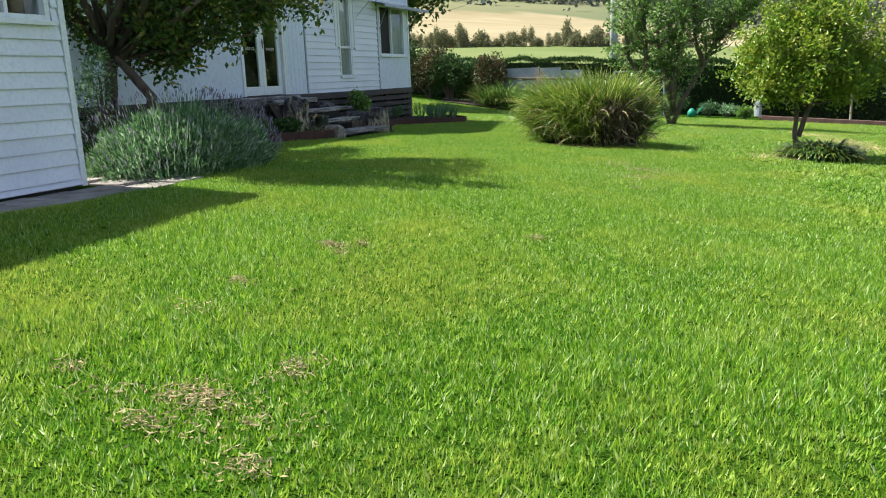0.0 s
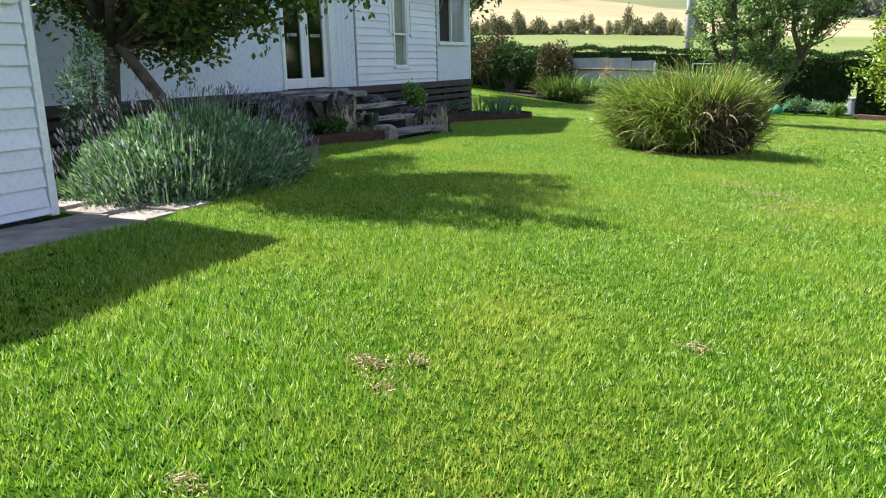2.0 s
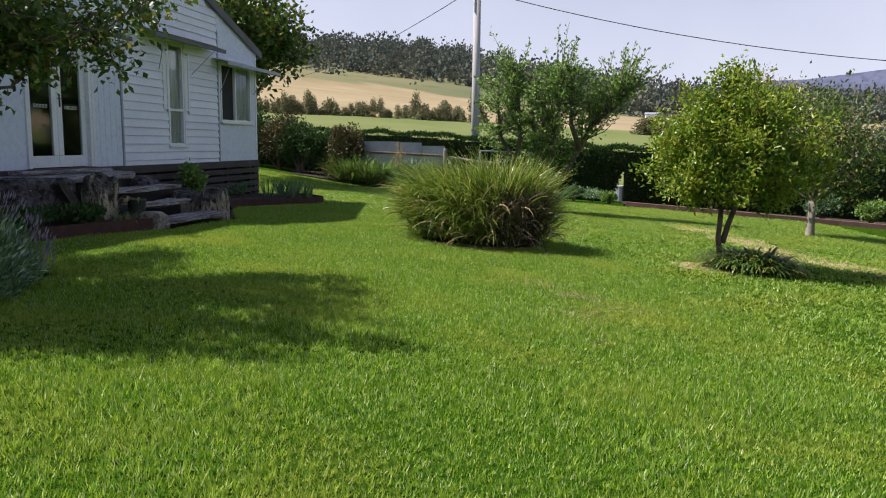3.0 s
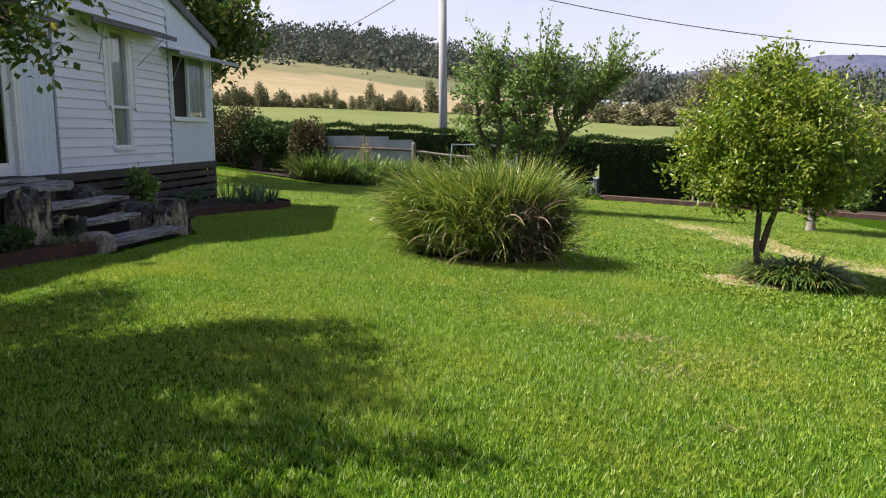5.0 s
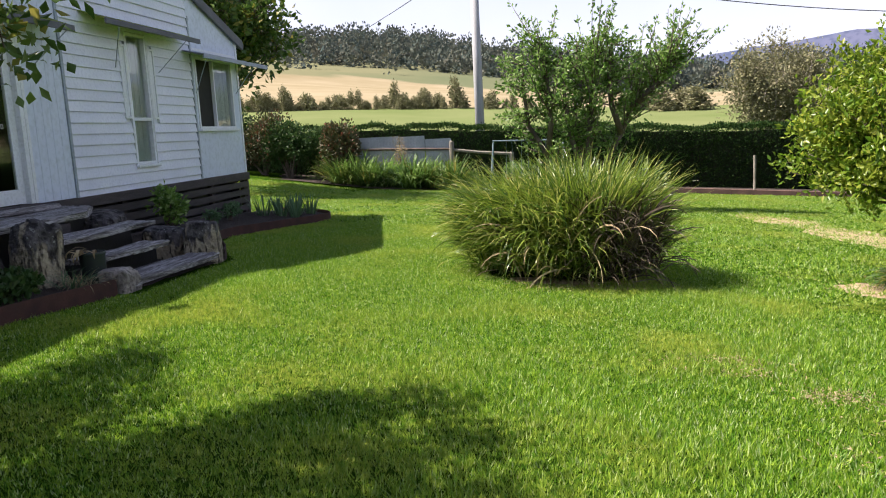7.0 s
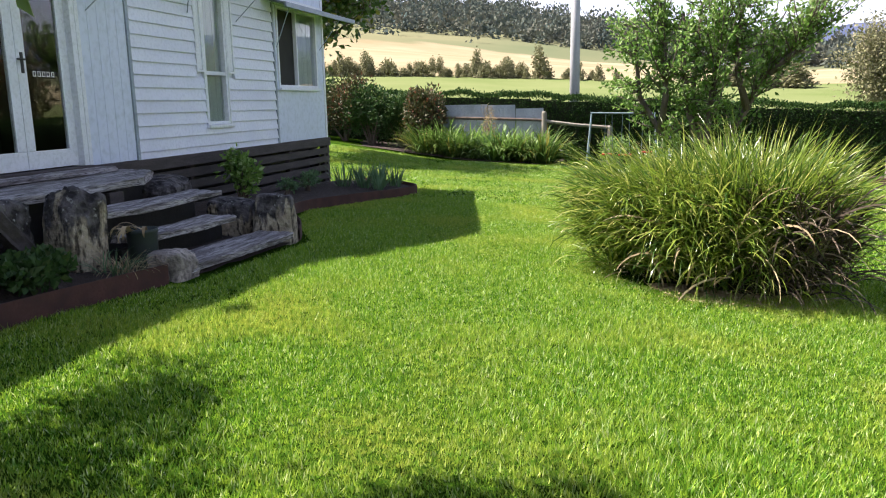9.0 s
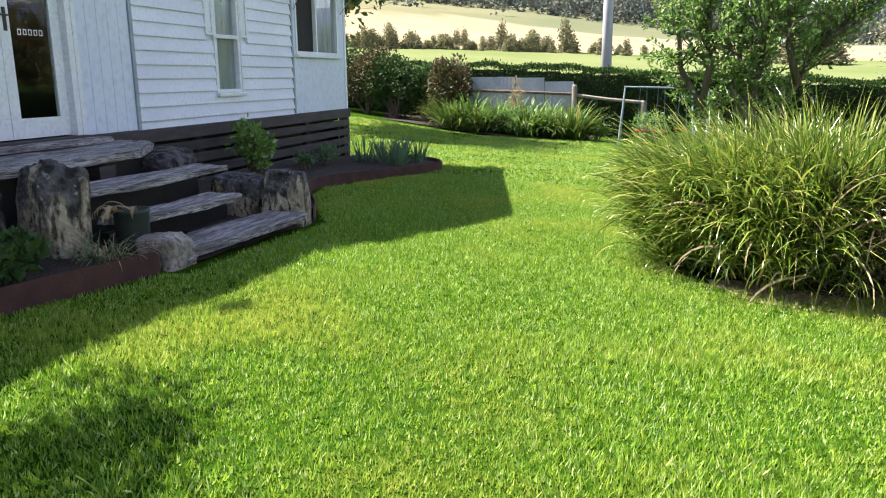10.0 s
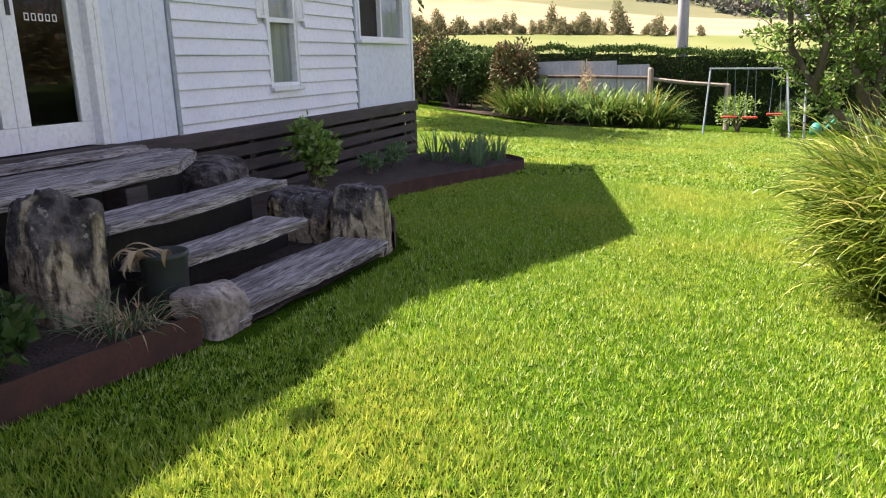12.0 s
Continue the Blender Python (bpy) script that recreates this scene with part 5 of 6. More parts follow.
# ---- far end of the garden ----
for i, (x, y, sx, sz, mt, lb) in enumerate((
        (-15.5, 34.0, 2.6, 2.6, LEAF_DARK, "dark dense garden shrub"), (-14.0, 33.6, 2.2, 2.45, LEAF_RED, "dark shrub with red new growth"),
        (-12.9, 33.4, 1.9, 2.25, LEAF_DARK, "dark dense garden shrub"), (-11.9, 33.7, 1.7, 2.0, LEAF_DARK, "dark dense garden shrub"),
        (-10.85, 33.0, 1.5, 2.3, LEAF_RED, "rounded shrub with red brown leaves"), (-17.5, 35.0, 3.0, 3.0, LEAF_DARK, "dark dense garden shrub"))):
    leafy("garden_shrub", lb, "shrub", (x, y, 0), (sx, sx, sz), 3600, (0.13, 0.07), mt, 80 + i, group="shrubs along the back bed")
for i in range(9):
    x = -10.6 + i * 0.5
    strap_clump("agapanthus", "green strap-leaved clump along the back bed", "plant", (x, 32.3 + 0.25 * math.sin(i * 2.1), 0), 0.36, 260, (1.0, 1.65), (0.03, 0.05), (0.6, 1.9), (LEAF_IRIS if i == 4 else LEAF_FRUIT if i % 2 else LEAF_SHADE), 90 + i, (0.6, 1.45), group="strap-leaved plants along the back bed")
leafy("garden_shrub", "pale feathery shrub before the iron sheets", "shrub", (-8.6, 32.9, 0), (0.7, 0.7, 1.95), 700, (0.09, 0.02), LEAF_STRAW, 99)
soil_bed([(-19, 33.5), (-12, 31.9), (-9, 31.2), (-6.4, 31.5), (-6.2, 35), (-19, 36.5)], 0.03, "dark soil bed along the back hedge")

# sheets of iron fence, rails and posts
fence = thing("iron_fence", "low fence of weathered galvanised iron sheets", "fence", (-8.4, 33.5, ground_z(-8.4, 33.5)))


def iron_sheet(x0, x1, z0, z1, y):
    bm = bmesh.new()
    n = max(8, int((x1 - x0) / 0.03))
    prev = None
    for i in range(n + 1):
        x = x0 + (x1 - x0) * i / n
        w = 0.0015 * math.sin(i * math.pi / 2)
        row = [bm.verts.new((x, y + w, z0)), bm.verts.new((x, y + w, z1)), bm.verts.new((x, y + w + 0.004, z1)), bm.verts.new((x, y + w + 0.004, z0))]
        if prev:
            for k in range(4):
                bm.faces.new((prev[k], row[k], row[(k + 1) % 4], prev[(k + 1) % 4]))
        prev = row
    hang("sheet", mesh_of("sheet", bm, GALV), fence)


iron_sheet(-10.3, -8.7, -0.2, 1.58, 33.42)
iron_sheet(-8.68, -7.75, -0.25, 1.55, 33.45)
iron_sheet(-7.74, -6.8, -0.3, 1.42, 33.48)
hang("rail", mesh_of("rail", tube([(-10.4, 33.36, 1.16), (-8.5, 33.35, 1.1), (-6.7, 33.36, 1.02)], 0.05, 8), BARK), fence, "round timber rail")
post_rail = thing("post_and_rail", "grey round timber posts and a rail", "fence", (-6.3, 33.3, ground_z(-6.3, 33.3)))
for x, h in ((-6.75, 1.32), (-4.6, 0.82)):
    hang("post", mesh_of("post", tube([(x, 33.3, -0.6), (x, 33.3, h - 0.05), (x + 0.01, 33.3, h)], [0.09, 0.085, 0.06], 9), BARK_PALE), post_rail)
hang("rail", mesh_of("rail", tube([(-6.75, 33.28, 1.0), (-5.7, 33.28, 0.86), (-4.6, 33.28, 0.76)], 0.055, 8), BARK_PALE), post_rail)

# swing set
swing = thing("swing_set", "faded metal swing set with red seats", "swing set", (-4.2, 31.3, ground_z(-4.2, 31.3)))
for x, s in ((-5.07, -1), (-3.22, 1)):
    for dy in (-0.55, 0.55):
        hang("leg", mesh_of("leg", tube([(x, 31.3, 1.25), (x + 0.12 * s, 31.3 + dy, ground_z(x, 31.3 + dy) - 0.05)], 0.024, 8), STEEL_BLUE), swing)
hang("top_bar", mesh_of("top_bar", tube([(-5.1, 31.3, 1.27), (-3.19, 31.3, 1.22)], 0.026, 8), STEEL_BLUE), swing)
for x, sz in ((-4.55, 0.02), (-4.05, 0.0), (-3.45, 0.08)):
    for d in (-0.13, 0.13):
        hang("rope", mesh_of("rope", tube([(x + d * 0.7, 31.3, 1.24), (x + d, 31.3, sz)], 0.008, 5), STEEL_BLUE), swing)
    hang("seat", mesh_of("seat", block((x - 0.19, 31.2, sz - 0.025), (x + 0.19, 31.42, sz + 0.02), 0.012), RED_PLASTIC), swing, "red plastic seat")

# hedge with an arched gap
hed = thing("hedge", "long clipped dark green hedge with an arched gap", "hedge", (-3, 35.6, ground_z(-3, 35.6)), kind="stuff")


def hedge_top(x):
    return float(np.interp(x, [-22, -9.4, -6.2, -0.5, 3.5, 10.4, 30], [2.1, 1.95, 1.75, 1.45, 1.22, 1.2, 0.8]))


rng = np.random.default_rng(101)
pts, dirs = [], []
core = bmesh.new()
for x0, x1 in ((-22, -0.08), (0.46, 30)):
    x = x0
    while x < x1 - 0.01:
        xe = min(x + 1.2, x1)
        block((x, 35.45, ground_z(x, 35.6) - 0.1), (xe, 36.3, hedge_top((x + xe) / 2) - 0.12), 0, core)
        x = xe
for k in range(7):
    z = -0.85 + 0.2 * k
    block((-0.09, 35.5 + 0.004 * k, z), (-0.06 + 0.07 * k, 36.29, z + 0.21), 0, core)
block((-0.09, 35.5, 0.42), (0.47, 36.3, hedge_top(0.3) - 0.12), 0, core)
# solid near-black blocks fill the hedge behind its leaves
part("hedge_core", core, surface("near-black hedge filling", (0.02, 0.03, 0.012), (0.035, 0.04, 0.02), 3, 20, rough=1), hed)
n = 70000
x = rng.uniform(-22, 30, n) * 0.5 + rng.uniform(-22, 16, n) * 0.5
side = rng.uniform(0, 1, n)
top = np.array([hedge_top(v) for v in x]) + 0.06 * np.sin(x * 1.7 + np.sin(x * 0.6) * 2) + 0.03 * np.sin(x * 4.3 + 1)
bot = 0.222 - 0.0584 * x - 0.0298 * 35.5
front = side < 0.62
z = np.where(front, bot + (top - bot) * rng.uniform(0, 1, n), top + rng.normal(0, 0.05, n))
yy = np.where(front, 35.4 + rng.normal(0, 0.07, n), rng.uniform(35.4, 36.35, n))
keep = ~((x > -0.06) & (x < 0.44) & (x > -0.02 + 0.35 * (z + 0.85)) & (z < 0.42))
p = np.stack([x, yy, z], 1)[keep]
d = np.where(front[keep][:, None], [0, -1, 0.4], [0, -0.1, 1.0]) + rng.normal(0, 0.6, p.shape)
hang("hedge_leaves", leaf_mesh("hedge_leaves", p, d, 0.095, 0.05, LEAF_HEDGE, rng), hed)

# pole, cables
pole = thing("power_pole", "tall grey power pole behind the hedge", "power pole", (-6.05, 36.9, -1.0))
hang("shaft", mesh_of("shaft", tube([(-6.05, 36.9, -1.1), (-6.05, 36.9, 8.9)], [0.2, 0.15], 16), CONCRETE_POLE, True), pole)
hang("crossarm", mesh_of("crossarm", block((-6.7, 36.68, 7.95), (-5.4, 36.78, 8.07), 0.01), DARK_TIMBER), pole)


def cable(a, b, sag, label):
    a, b = Vector(a), Vector(b)
    pts = [a.lerp(b, i / 30) - Vector((0, 0, sag * 4 * (i / 30) * (1 - i / 30))) for i in range(31)]
    ob = new("power_cable", mesh_of("power_cable", tube(pts, 0.018, 5), CABLE))
    return tagged(ob, label, "cable", group="overhead cables")


def far_at(az, el, r, eye=(-2.7, 4.9, 1.75)):
    return (eye[0] - r * math.sin(radians(az)), eye[1] + r * math.cos(radians(az)), eye[2] + r * math.tan(radians(el)))


cable((-5.6, 36.8, 8.02), (24.64, 38.69, 5.06), 1.29, "black overhead cable running from the pole")
cable((-6.5, 36.8, 8.02), far_at(24, 5.0, 120), 2.2, "thin overhead cable running to the far hill")
cable(far_at(-10, 11.5, 26), far_at(-45, 6.5, 40), 0.2, "thin overhead cable high over the garden")
cable(far_at(-14, 12.0, 26), far_at(-45, 7.6, 40), 0.2, "thin overhead cable high over the garden")

# right hand border
border = thing("timber_edging", "low dull red timber edging of the far bed", "garden edging", (5, 32, ground_z(5, 32)))
for x0, x1 in ((0.4, 2.7), (2.72, 5.2), (5.22, 7.6), (7.62, 10.2), (10.22, 13)):
    y0, y1 = 33.0 - 0.2 * x0, 33.0 - 0.2 * x1
    bm = bmesh.new()
    vs = []
    for x, y in ((x0, y0), (x1, y1)):
        g = ground_z(x, y)
        vs.append([bm.verts.new((x, y + o, g + h)) for o, h in ((-0.06, -0.1), (-0.06, 0.16), (0.06, 0.17), (0.06, -0.1))])
    for k in range(4):
        bm.faces.new((vs[0][k], vs[1][k], vs[1][(k + 1) % 4], vs[0][(k + 1) % 4]))
    bm.faces.new(vs[0][::-1])
    bm.faces.new(vs[1])
    hang("sleeper", mesh_of("sleeper", bm, BRICK_RED), border)
soil_bed([(0.3, 33.05), (13, 30.5), (13, 35.4), (0.3, 35.4)], 0.08, "dark soil bed before the hedge")
stake = new("garden_stake", mesh_of("garden_stake", tube([(3.5, 32.6, -1), (3.5, 32.6, 0.35)], 0.045, 7), BARK_PALE))
tagged(stake, "short pale timber stake in the far bed", "stake")
stake2 = new("garden_stake", mesh_of("garden_stake", tube([(-2.75, 31.0, -0.8), (-2.79, 31.0, 1.14)], 0.03, 7), GALV))
tagged(stake2, "thin pale metal stake beside the fruit tree", "stake")
can = thing("watering_can", "small green plastic watering can on the grass", "watering can", (-2.25, 33.2, ground_z(-2.25, 33.2)))
gz = ground_z(-2.25, 33.2)
hang("body", mesh_of("body", tube([(-2.25, 33.2, gz), (-2.25, 33.2, gz + 0.22), (-2.25, 33.2, gz + 0.34)], [0.17, 0.16, 0.05], 14), GREEN_PLASTIC, True), can)
hang("spout", mesh_of("spout", tube([(-2.05, 33.2, gz + 0.12), (-1.8, 33.2, gz + 0.42)], [0.035, 0.025], 7), GREEN_PLASTIC), can)
drum = thing("white_drum", "pale drum standing beyond the hedge gap", "drum", (0.45, 37.6, ground_z(0.45, 37.6)))
gz = ground_z(0.45, 37.6)
hang("body", mesh_of("body", tube([(0.45, 37.6, gz), (0.45, 37.6, gz + 0.6), (0.45, 37.6, gz + 0.62)], [0.3, 0.3, 0.27], 16), GALV), drum)
hang("lid", mesh_of("lid", tube([(0.45, 37.6, gz + 0.62), (0.45, 37.6, gz + 0.68)], [0.31, 0.3], 16), STRIP), drum)

# weeds under the fruit tree and plants along the border
for i, (x, y, s, mt) in enumerate(((-3.2, 31.6, 0.7, LEAF_FRUIT), (-4.3, 32.6, 1.3, LEAF_FRUIT), (-1.6, 33.6, 0.8, LEAF_IRIS), (-0.9, 33.9, 0.7, LEAF_LAVENDER), (-0.2, 33.5, 0.6, LEAF_FRUIT), (-2.8, 33.9, 1.1, LEAF_DARK), (-5.9, 32.3, 0.8, LEAF_FRUIT))):
    leafy("garden_plant", "leafy green plant along the hedge foot", "plant", (x, y, 0), (s, s * 0.8, s * 0.85), 650, (0.1, 0.045), mt, 110 + i, group="plants along the hedge foot")
for i, (x, y, s) in enumerate(((7.6, 33.2, 1.3), (9.2, 33.0, 1.2), (10.8, 32.6, 1.5), (12.3, 32.2, 1.6))):
    leafy("garden_shrub", "rounded grey green shrub in the far bed", "shrub", (x, y, 0.05), (s, s, s * 0.8), 1500, (0.12, 0.07), LEAF_FRUIT if i % 2 else LEAF_IRIS, 120 + i, group="shrubs in the far bed")
tree("garden_tree", "small dark leafy tree beyond the citrus", (4.6, 24.0), 0.9, lobed_tips((4.7, 24.0, 1.6), (1.6, 1.5, 1.5), 22, 131, -0.5), 6500, (0.12, 0.06), 0.5, LEAF_SHADE, BARK_PALE, 132, 0.1)

# trees on the far side of the garden, mirrored in the glass
for i, (x, y, h) in enumerate(((15, 10, 6.0), (17, 15, 7.0), (17, 20, 7.0), (17.5, 26, 8.0), (19, 31, 9.0), (18, 36, 8.0), (22, 23, 9.0), (24, 29, 9.0), (15.8, 39.5, 8.0), (18.5, 43, 9.0), (21.5, 40, 9.0), (25, 45, 10.0))):
    tree("garden_tree", "olive brown leafy tree on the far side of the lawn", (x, y), 1.2, lobed_tips((x, y, ground_z(x, y) + h * 0.6), (2.4, 2.4, h * 0.42), 14, 400 + i, -0.6), 2600, (0.34, 0.2), 0.9, LEAF_OLIVE if i % 2 else LEAF_RED, BARK, 410 + i, 0.15)

# tall tree behind the house corner
tree("garden_tree", "tall dark leafy tree behind the house corner", (-13.6, 28.7), 2.8, lobed_tips((-13.5, 28.4, 6.0), (3.0, 2.9, 3.2), 34, 141, -0.9), 10500, (0.22, 0.14), 0.6, LEAF_SHADE, BARK, 142, 0.22)

# ---- distance ----
rng = np.random.default_rng(151)
row_meshes = []
for k in range(4):
    tall, wide = (2.9, 3.7, 4.6, 2.4)[k], (1.8, 1.6, 1.8, 2.0)[k]
    tips = [np.array([math.cos(a) * wide * w, math.sin(a) * wide * w, z]) for a, z, w in zip(rng.uniform(0, 6.28, 26), np.linspace(0.3, tall, 26), np.sqrt(np.linspace(1.0, 0.02, 26)) * rng.uniform(0.6, 1.05, 26))]
    row_meshes.append(tree("row_tree", "bushy young tree in a windbreak row across the paddock", (0, 0), 0.4, tips, 1000, (0.42, 0.28), 0.5, LEAF_OLIVE, BARK, 155 + k, 0.08, group="windbreak row", twigs=1, gz=0))
for i in range(58):
    az = 26 - i * 0.42 + rng.uniform(-0.12, 0.12)
    if rng.uniform() < 0.12:
        continue
    r = 147 + rng.uniform(-2, 2)
    x, y = EYE_XY[0] - r * math.sin(radians(az)), EYE_XY[1] + r * math.cos(radians(az))
    s = rng.choice([0.6, 0.75, 0.85, 1.0, 1.2])
    c = copy_thing(row_meshes[rng.integers(0, 4)], pose(x, y, terrain_z(x, y) - 0.1, 0, 0, rng.uniform(0, 360)))
    c.scale = (s * 0.85, s * 0.85, s * rng.uniform(0.85, 1.1))
for i, (az, r, s) in enumerate(((-5.2, 140, 1.1), (-6.2, 142, 1.2), (-7.4, 138, 1.3), (-8.8, 141, 1.2), (-9.6, 139, 1.4), (-19, 130, 1.0), (-21, 128, 1.3), (-23, 132, 1.1))):
    x, y = EYE_XY[0] - r * math.sin(radians(az)), EYE_XY[1] + r * math.cos(radians(az))
    c = copy_thing(row_meshes[1], pose(x, y, terrain_z(x, y) - 0.1, 0, 0, i * 50))
    c.scale = (s * 1.3, s * 1.3, s * 0.8)
for i, t in enumerate(row_meshes):
    x, y = far_at(27.5 + i * 0.5, 0, 150)[:2]
    t.location = (x, y, terrain_z(x, y) - 0.1)

# olive grey tree over the hedge
bx, by = EYE_XY[0] + 46 * math.sin(radians(15)), EYE_XY[1] + 46 * math.cos(radians(15))
bz = terrain_z(bx, by)
tree("paddock_tree", "broad olive grey tree beyond the hedge", (bx, by), 0.9, lobed_tips((bx, by, 3.7), (2.8, 2.4, 2.2), 44, 161, -0.6), 19000, (0.2, 0.1), 0.7, LEAF_OLIVE, BARK_PALE, 162, 0.16, gz=bz)
for i, (az, r, sz) in enumerate(((-21.5, 75, 4.0), (-25, 80, 4.6), (-28.5, 72, 4.2))):
    x, y = EYE_XY[0] - r * math.sin(radians(az)), EYE_XY[1] + r * math.cos(radians(az))
    z0 = terrain_z(x, y)
    tree("paddock_tree", "grey green tree in the far paddock", (x, y), 1.0, lobed_tips((x, y, z0 + sz * 0.65), (sz * 0.5, sz * 0.5, sz * 0.5), 16, 165 + i, -0.5), 1500, (0.4, 0.22), 0.8, LEAF_OLIVE if i % 2 else LEAF_FAR, BARK, 168 + i, 0.15, gz=z0)

# forest on the hills, one mass of tree crowns
pts, sizes = [], []
while len(pts) < 3700:
    az, r = rng.uniform(-34, 30), rng.uniform(430, 960)
    x, y = EYE_XY[0] - r * math.sin(radians(az)), EYE_XY[1] + r * math.cos(radians(az))
    cover = noise.noise(Vector((x * 0.006, y * 0.006, 5))) + (r - 600) / 240
    if az < 0:
        cover += 0.6
    if cover < 0.05 and rng.uniform() > 0.06:
        continue
    pts.append((x, y, terrain_z(x, y)))
    sizes.append(rng.choice([8, 10, 12, 15, 19, 24]) * rng.uniform(0.85, 1.15) * (0.7 if r < 600 else 1))
pts, sizes = np.array(pts), np.array(sizes)
per = 36
k = np.repeat(np.arange(len(pts)), per)
g = unit(rng.normal(size=(len(k), 3))) * (rng.uniform(0.1, 1, (len(k), 1)) ** 0.4)
p = pts[k] + g * sizes[k][:, None] * [0.36, 0.36, 0.52] + np.array([0, 0, 0.46]) * sizes[k][:, None]
forest = thing("forest", "dark eucalypt forest covering the hills, haze tint in its colour", "forest", (-60, 600, 40), kind="stuff")
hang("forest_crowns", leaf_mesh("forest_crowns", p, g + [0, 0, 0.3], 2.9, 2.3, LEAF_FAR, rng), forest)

# far farm sheds
for az, el_r, w, h, lb in ((-6.9, 330, 4.5, 1.6, "white farmhouse far across the paddocks"), (-5.2, 350, 6, 1.5, "long pale farm shed far across the paddocks")):
    x, y = EYE_XY[0] - el_r * math.sin(radians(az)), EYE_XY[1] + el_r * math.cos(radians(az))
    z0 = terrain_z(x, y)
    fh = thing("farm_building", lb, "building", (x, y, z0))
    hang("wall", mesh_of("wall", block((x - w / 2, y - 3, z0 - 1), (x + w / 2, y + 3, z0 + h)), WHITE), fh)
    rf = bmesh.new()
    q = [rf.verts.new(v) for v in ((x - w / 2 - 0.4, y - 3.5, z0 + h), (x + w / 2 + 0.4, y - 3.5, z0 + h), (x + w / 2 + 0.4, y, z0 + h + 0.8), (x - w / 2 - 0.4, y, z0 + h + 0.8), (x + w / 2 + 0.4, y + 3.5, z0 + h), (x - w / 2 - 0.4, y + 3.5, z0 + h))]
    for f in ((0, 1, 2, 3), (3, 2, 4, 5), (0, 3, 5), (1, 4, 2)):
        rf.faces.new([q[i] for i in f])
    hang("roof", mesh_of("roof", rf, GALV), fh)

# ---- bare patches and straw on the lawn ----
def bare_patch(at, size, label, seed, straw=260, material=MULCH, lift=0.012):
    rng = np.random.default_rng(seed)
    bm = bmesh.new()
    vs = []
    for k in range(26):
        a = 2 * math.pi * k / 26
        r = 1 + 0.35 * noise.noise(Vector((math.cos(a) * 1.7, math.sin(a) * 1.7, seed)))
        x, y = at[0] + math.cos(a) * size[0] * r, at[1] + math.sin(a) * size[1] * r
        vs.append(bm.verts.new((x, y, ground_z(x, y) + lift * 0.3)))
    c = bm.verts.new((at[0], at[1], ground_z(*at) + lift))
    for i in range(26):
        bm.faces.new((vs[i], vs[(i + 1) % 26], c))
    t = thing("bare_patch", label, "lawn patch", (at[0], at[1], ground_z(*at)), kind="stuff")
    if lift > 0.01:
        part("litter", bm, material, t)
    else:
        bm.free()
    p = np.stack([at[0] + rng.normal(0, size[0] * 0.6, straw), at[1] + rng.normal(0, size[1] * 0.6, straw), np.zeros(straw)], 1)
    p[:, 2] = ground_z(p[:, 0], p[:, 1]) + 0.012 + rng.uniform(0, 0.03, straw)
    d = rng.normal(size=(straw, 3)) * [1, 1, 0.3]
    hang("straw", leaf_mesh("straw", p, d, 0.032, 0.006, LEAF_STRAW, rng), t)


# strip of mulch beyond the citrus, ring round its foot, and soil at the flax
ax, ay, bx2, by2 = 1.35, 23.6, 3.0, 16.2
for i in range(8):
    s = i / 7
    bare_patch((ax + (bx2 - ax) * s + 0.2 * math.sin(i), ay + (by2 - ay) * s), (0.55 + 0.15 * math.sin(i * 2.3), 0.85), "strip of dry straw mulch on the lawn", 200 + i, 300)
bare_patch((0.55, 14.35), (0.6, 0.5), "ring of straw mulch round the citrus tree", 210, 400)
bare_patch((-2.7, 14.2), (0.8, 0.4), "dry litter under the arching clump", 211, 500)
for i, (x, y, sx, sy, n) in enumerate(((-1.34, 10.5, 0.22, 0.14, 320), (-1.36, 9.5, 0.34, 0.3, 260), (-0.9, 10.1, 0.4, 0.3, 200), (-2.52, 4.3, 0.1, 0.05, 150), (-2.38, 4.42, 0.05, 0.04, 70), (-2.36, 4.12, 0.06, 0.04, 60), (-1.38, 5.2, 0.06, 0.05, 70), (-1.7, 1.95, 0.16, 0.1, 260), (-1.55, 2.3, 0.08, 0.12, 140), (-1.75, 1.7, 0.1, 0.05, 90), (-2.3, 1.95, 0.06, 0.05, 60), (-2.51, 3.25, 0.09, 0.05, 90), (-2.4, 2.75, 0.2, 0.12, 90), (-1.15, 9.0, 0.3, 0.4, 60), (-1.55, 1.85, 0.26, 0.18, 240), (-1.27, 1.6, 0.08, 0.06, 90), (-2.0, 1.85, 0.2, 0.1, 60), (-1.8, 11.2, 0.35, 0.14, 260), (-1.1, 8.5, 0.12, 0.06, 60), (-1.75, 10.9, 0.3, 0.12, 140))):
    bare_patch((x, y), (sx, sy), "small clump of dead straw coloured grass in the lawn", 220 + i, n, lift=0.008)

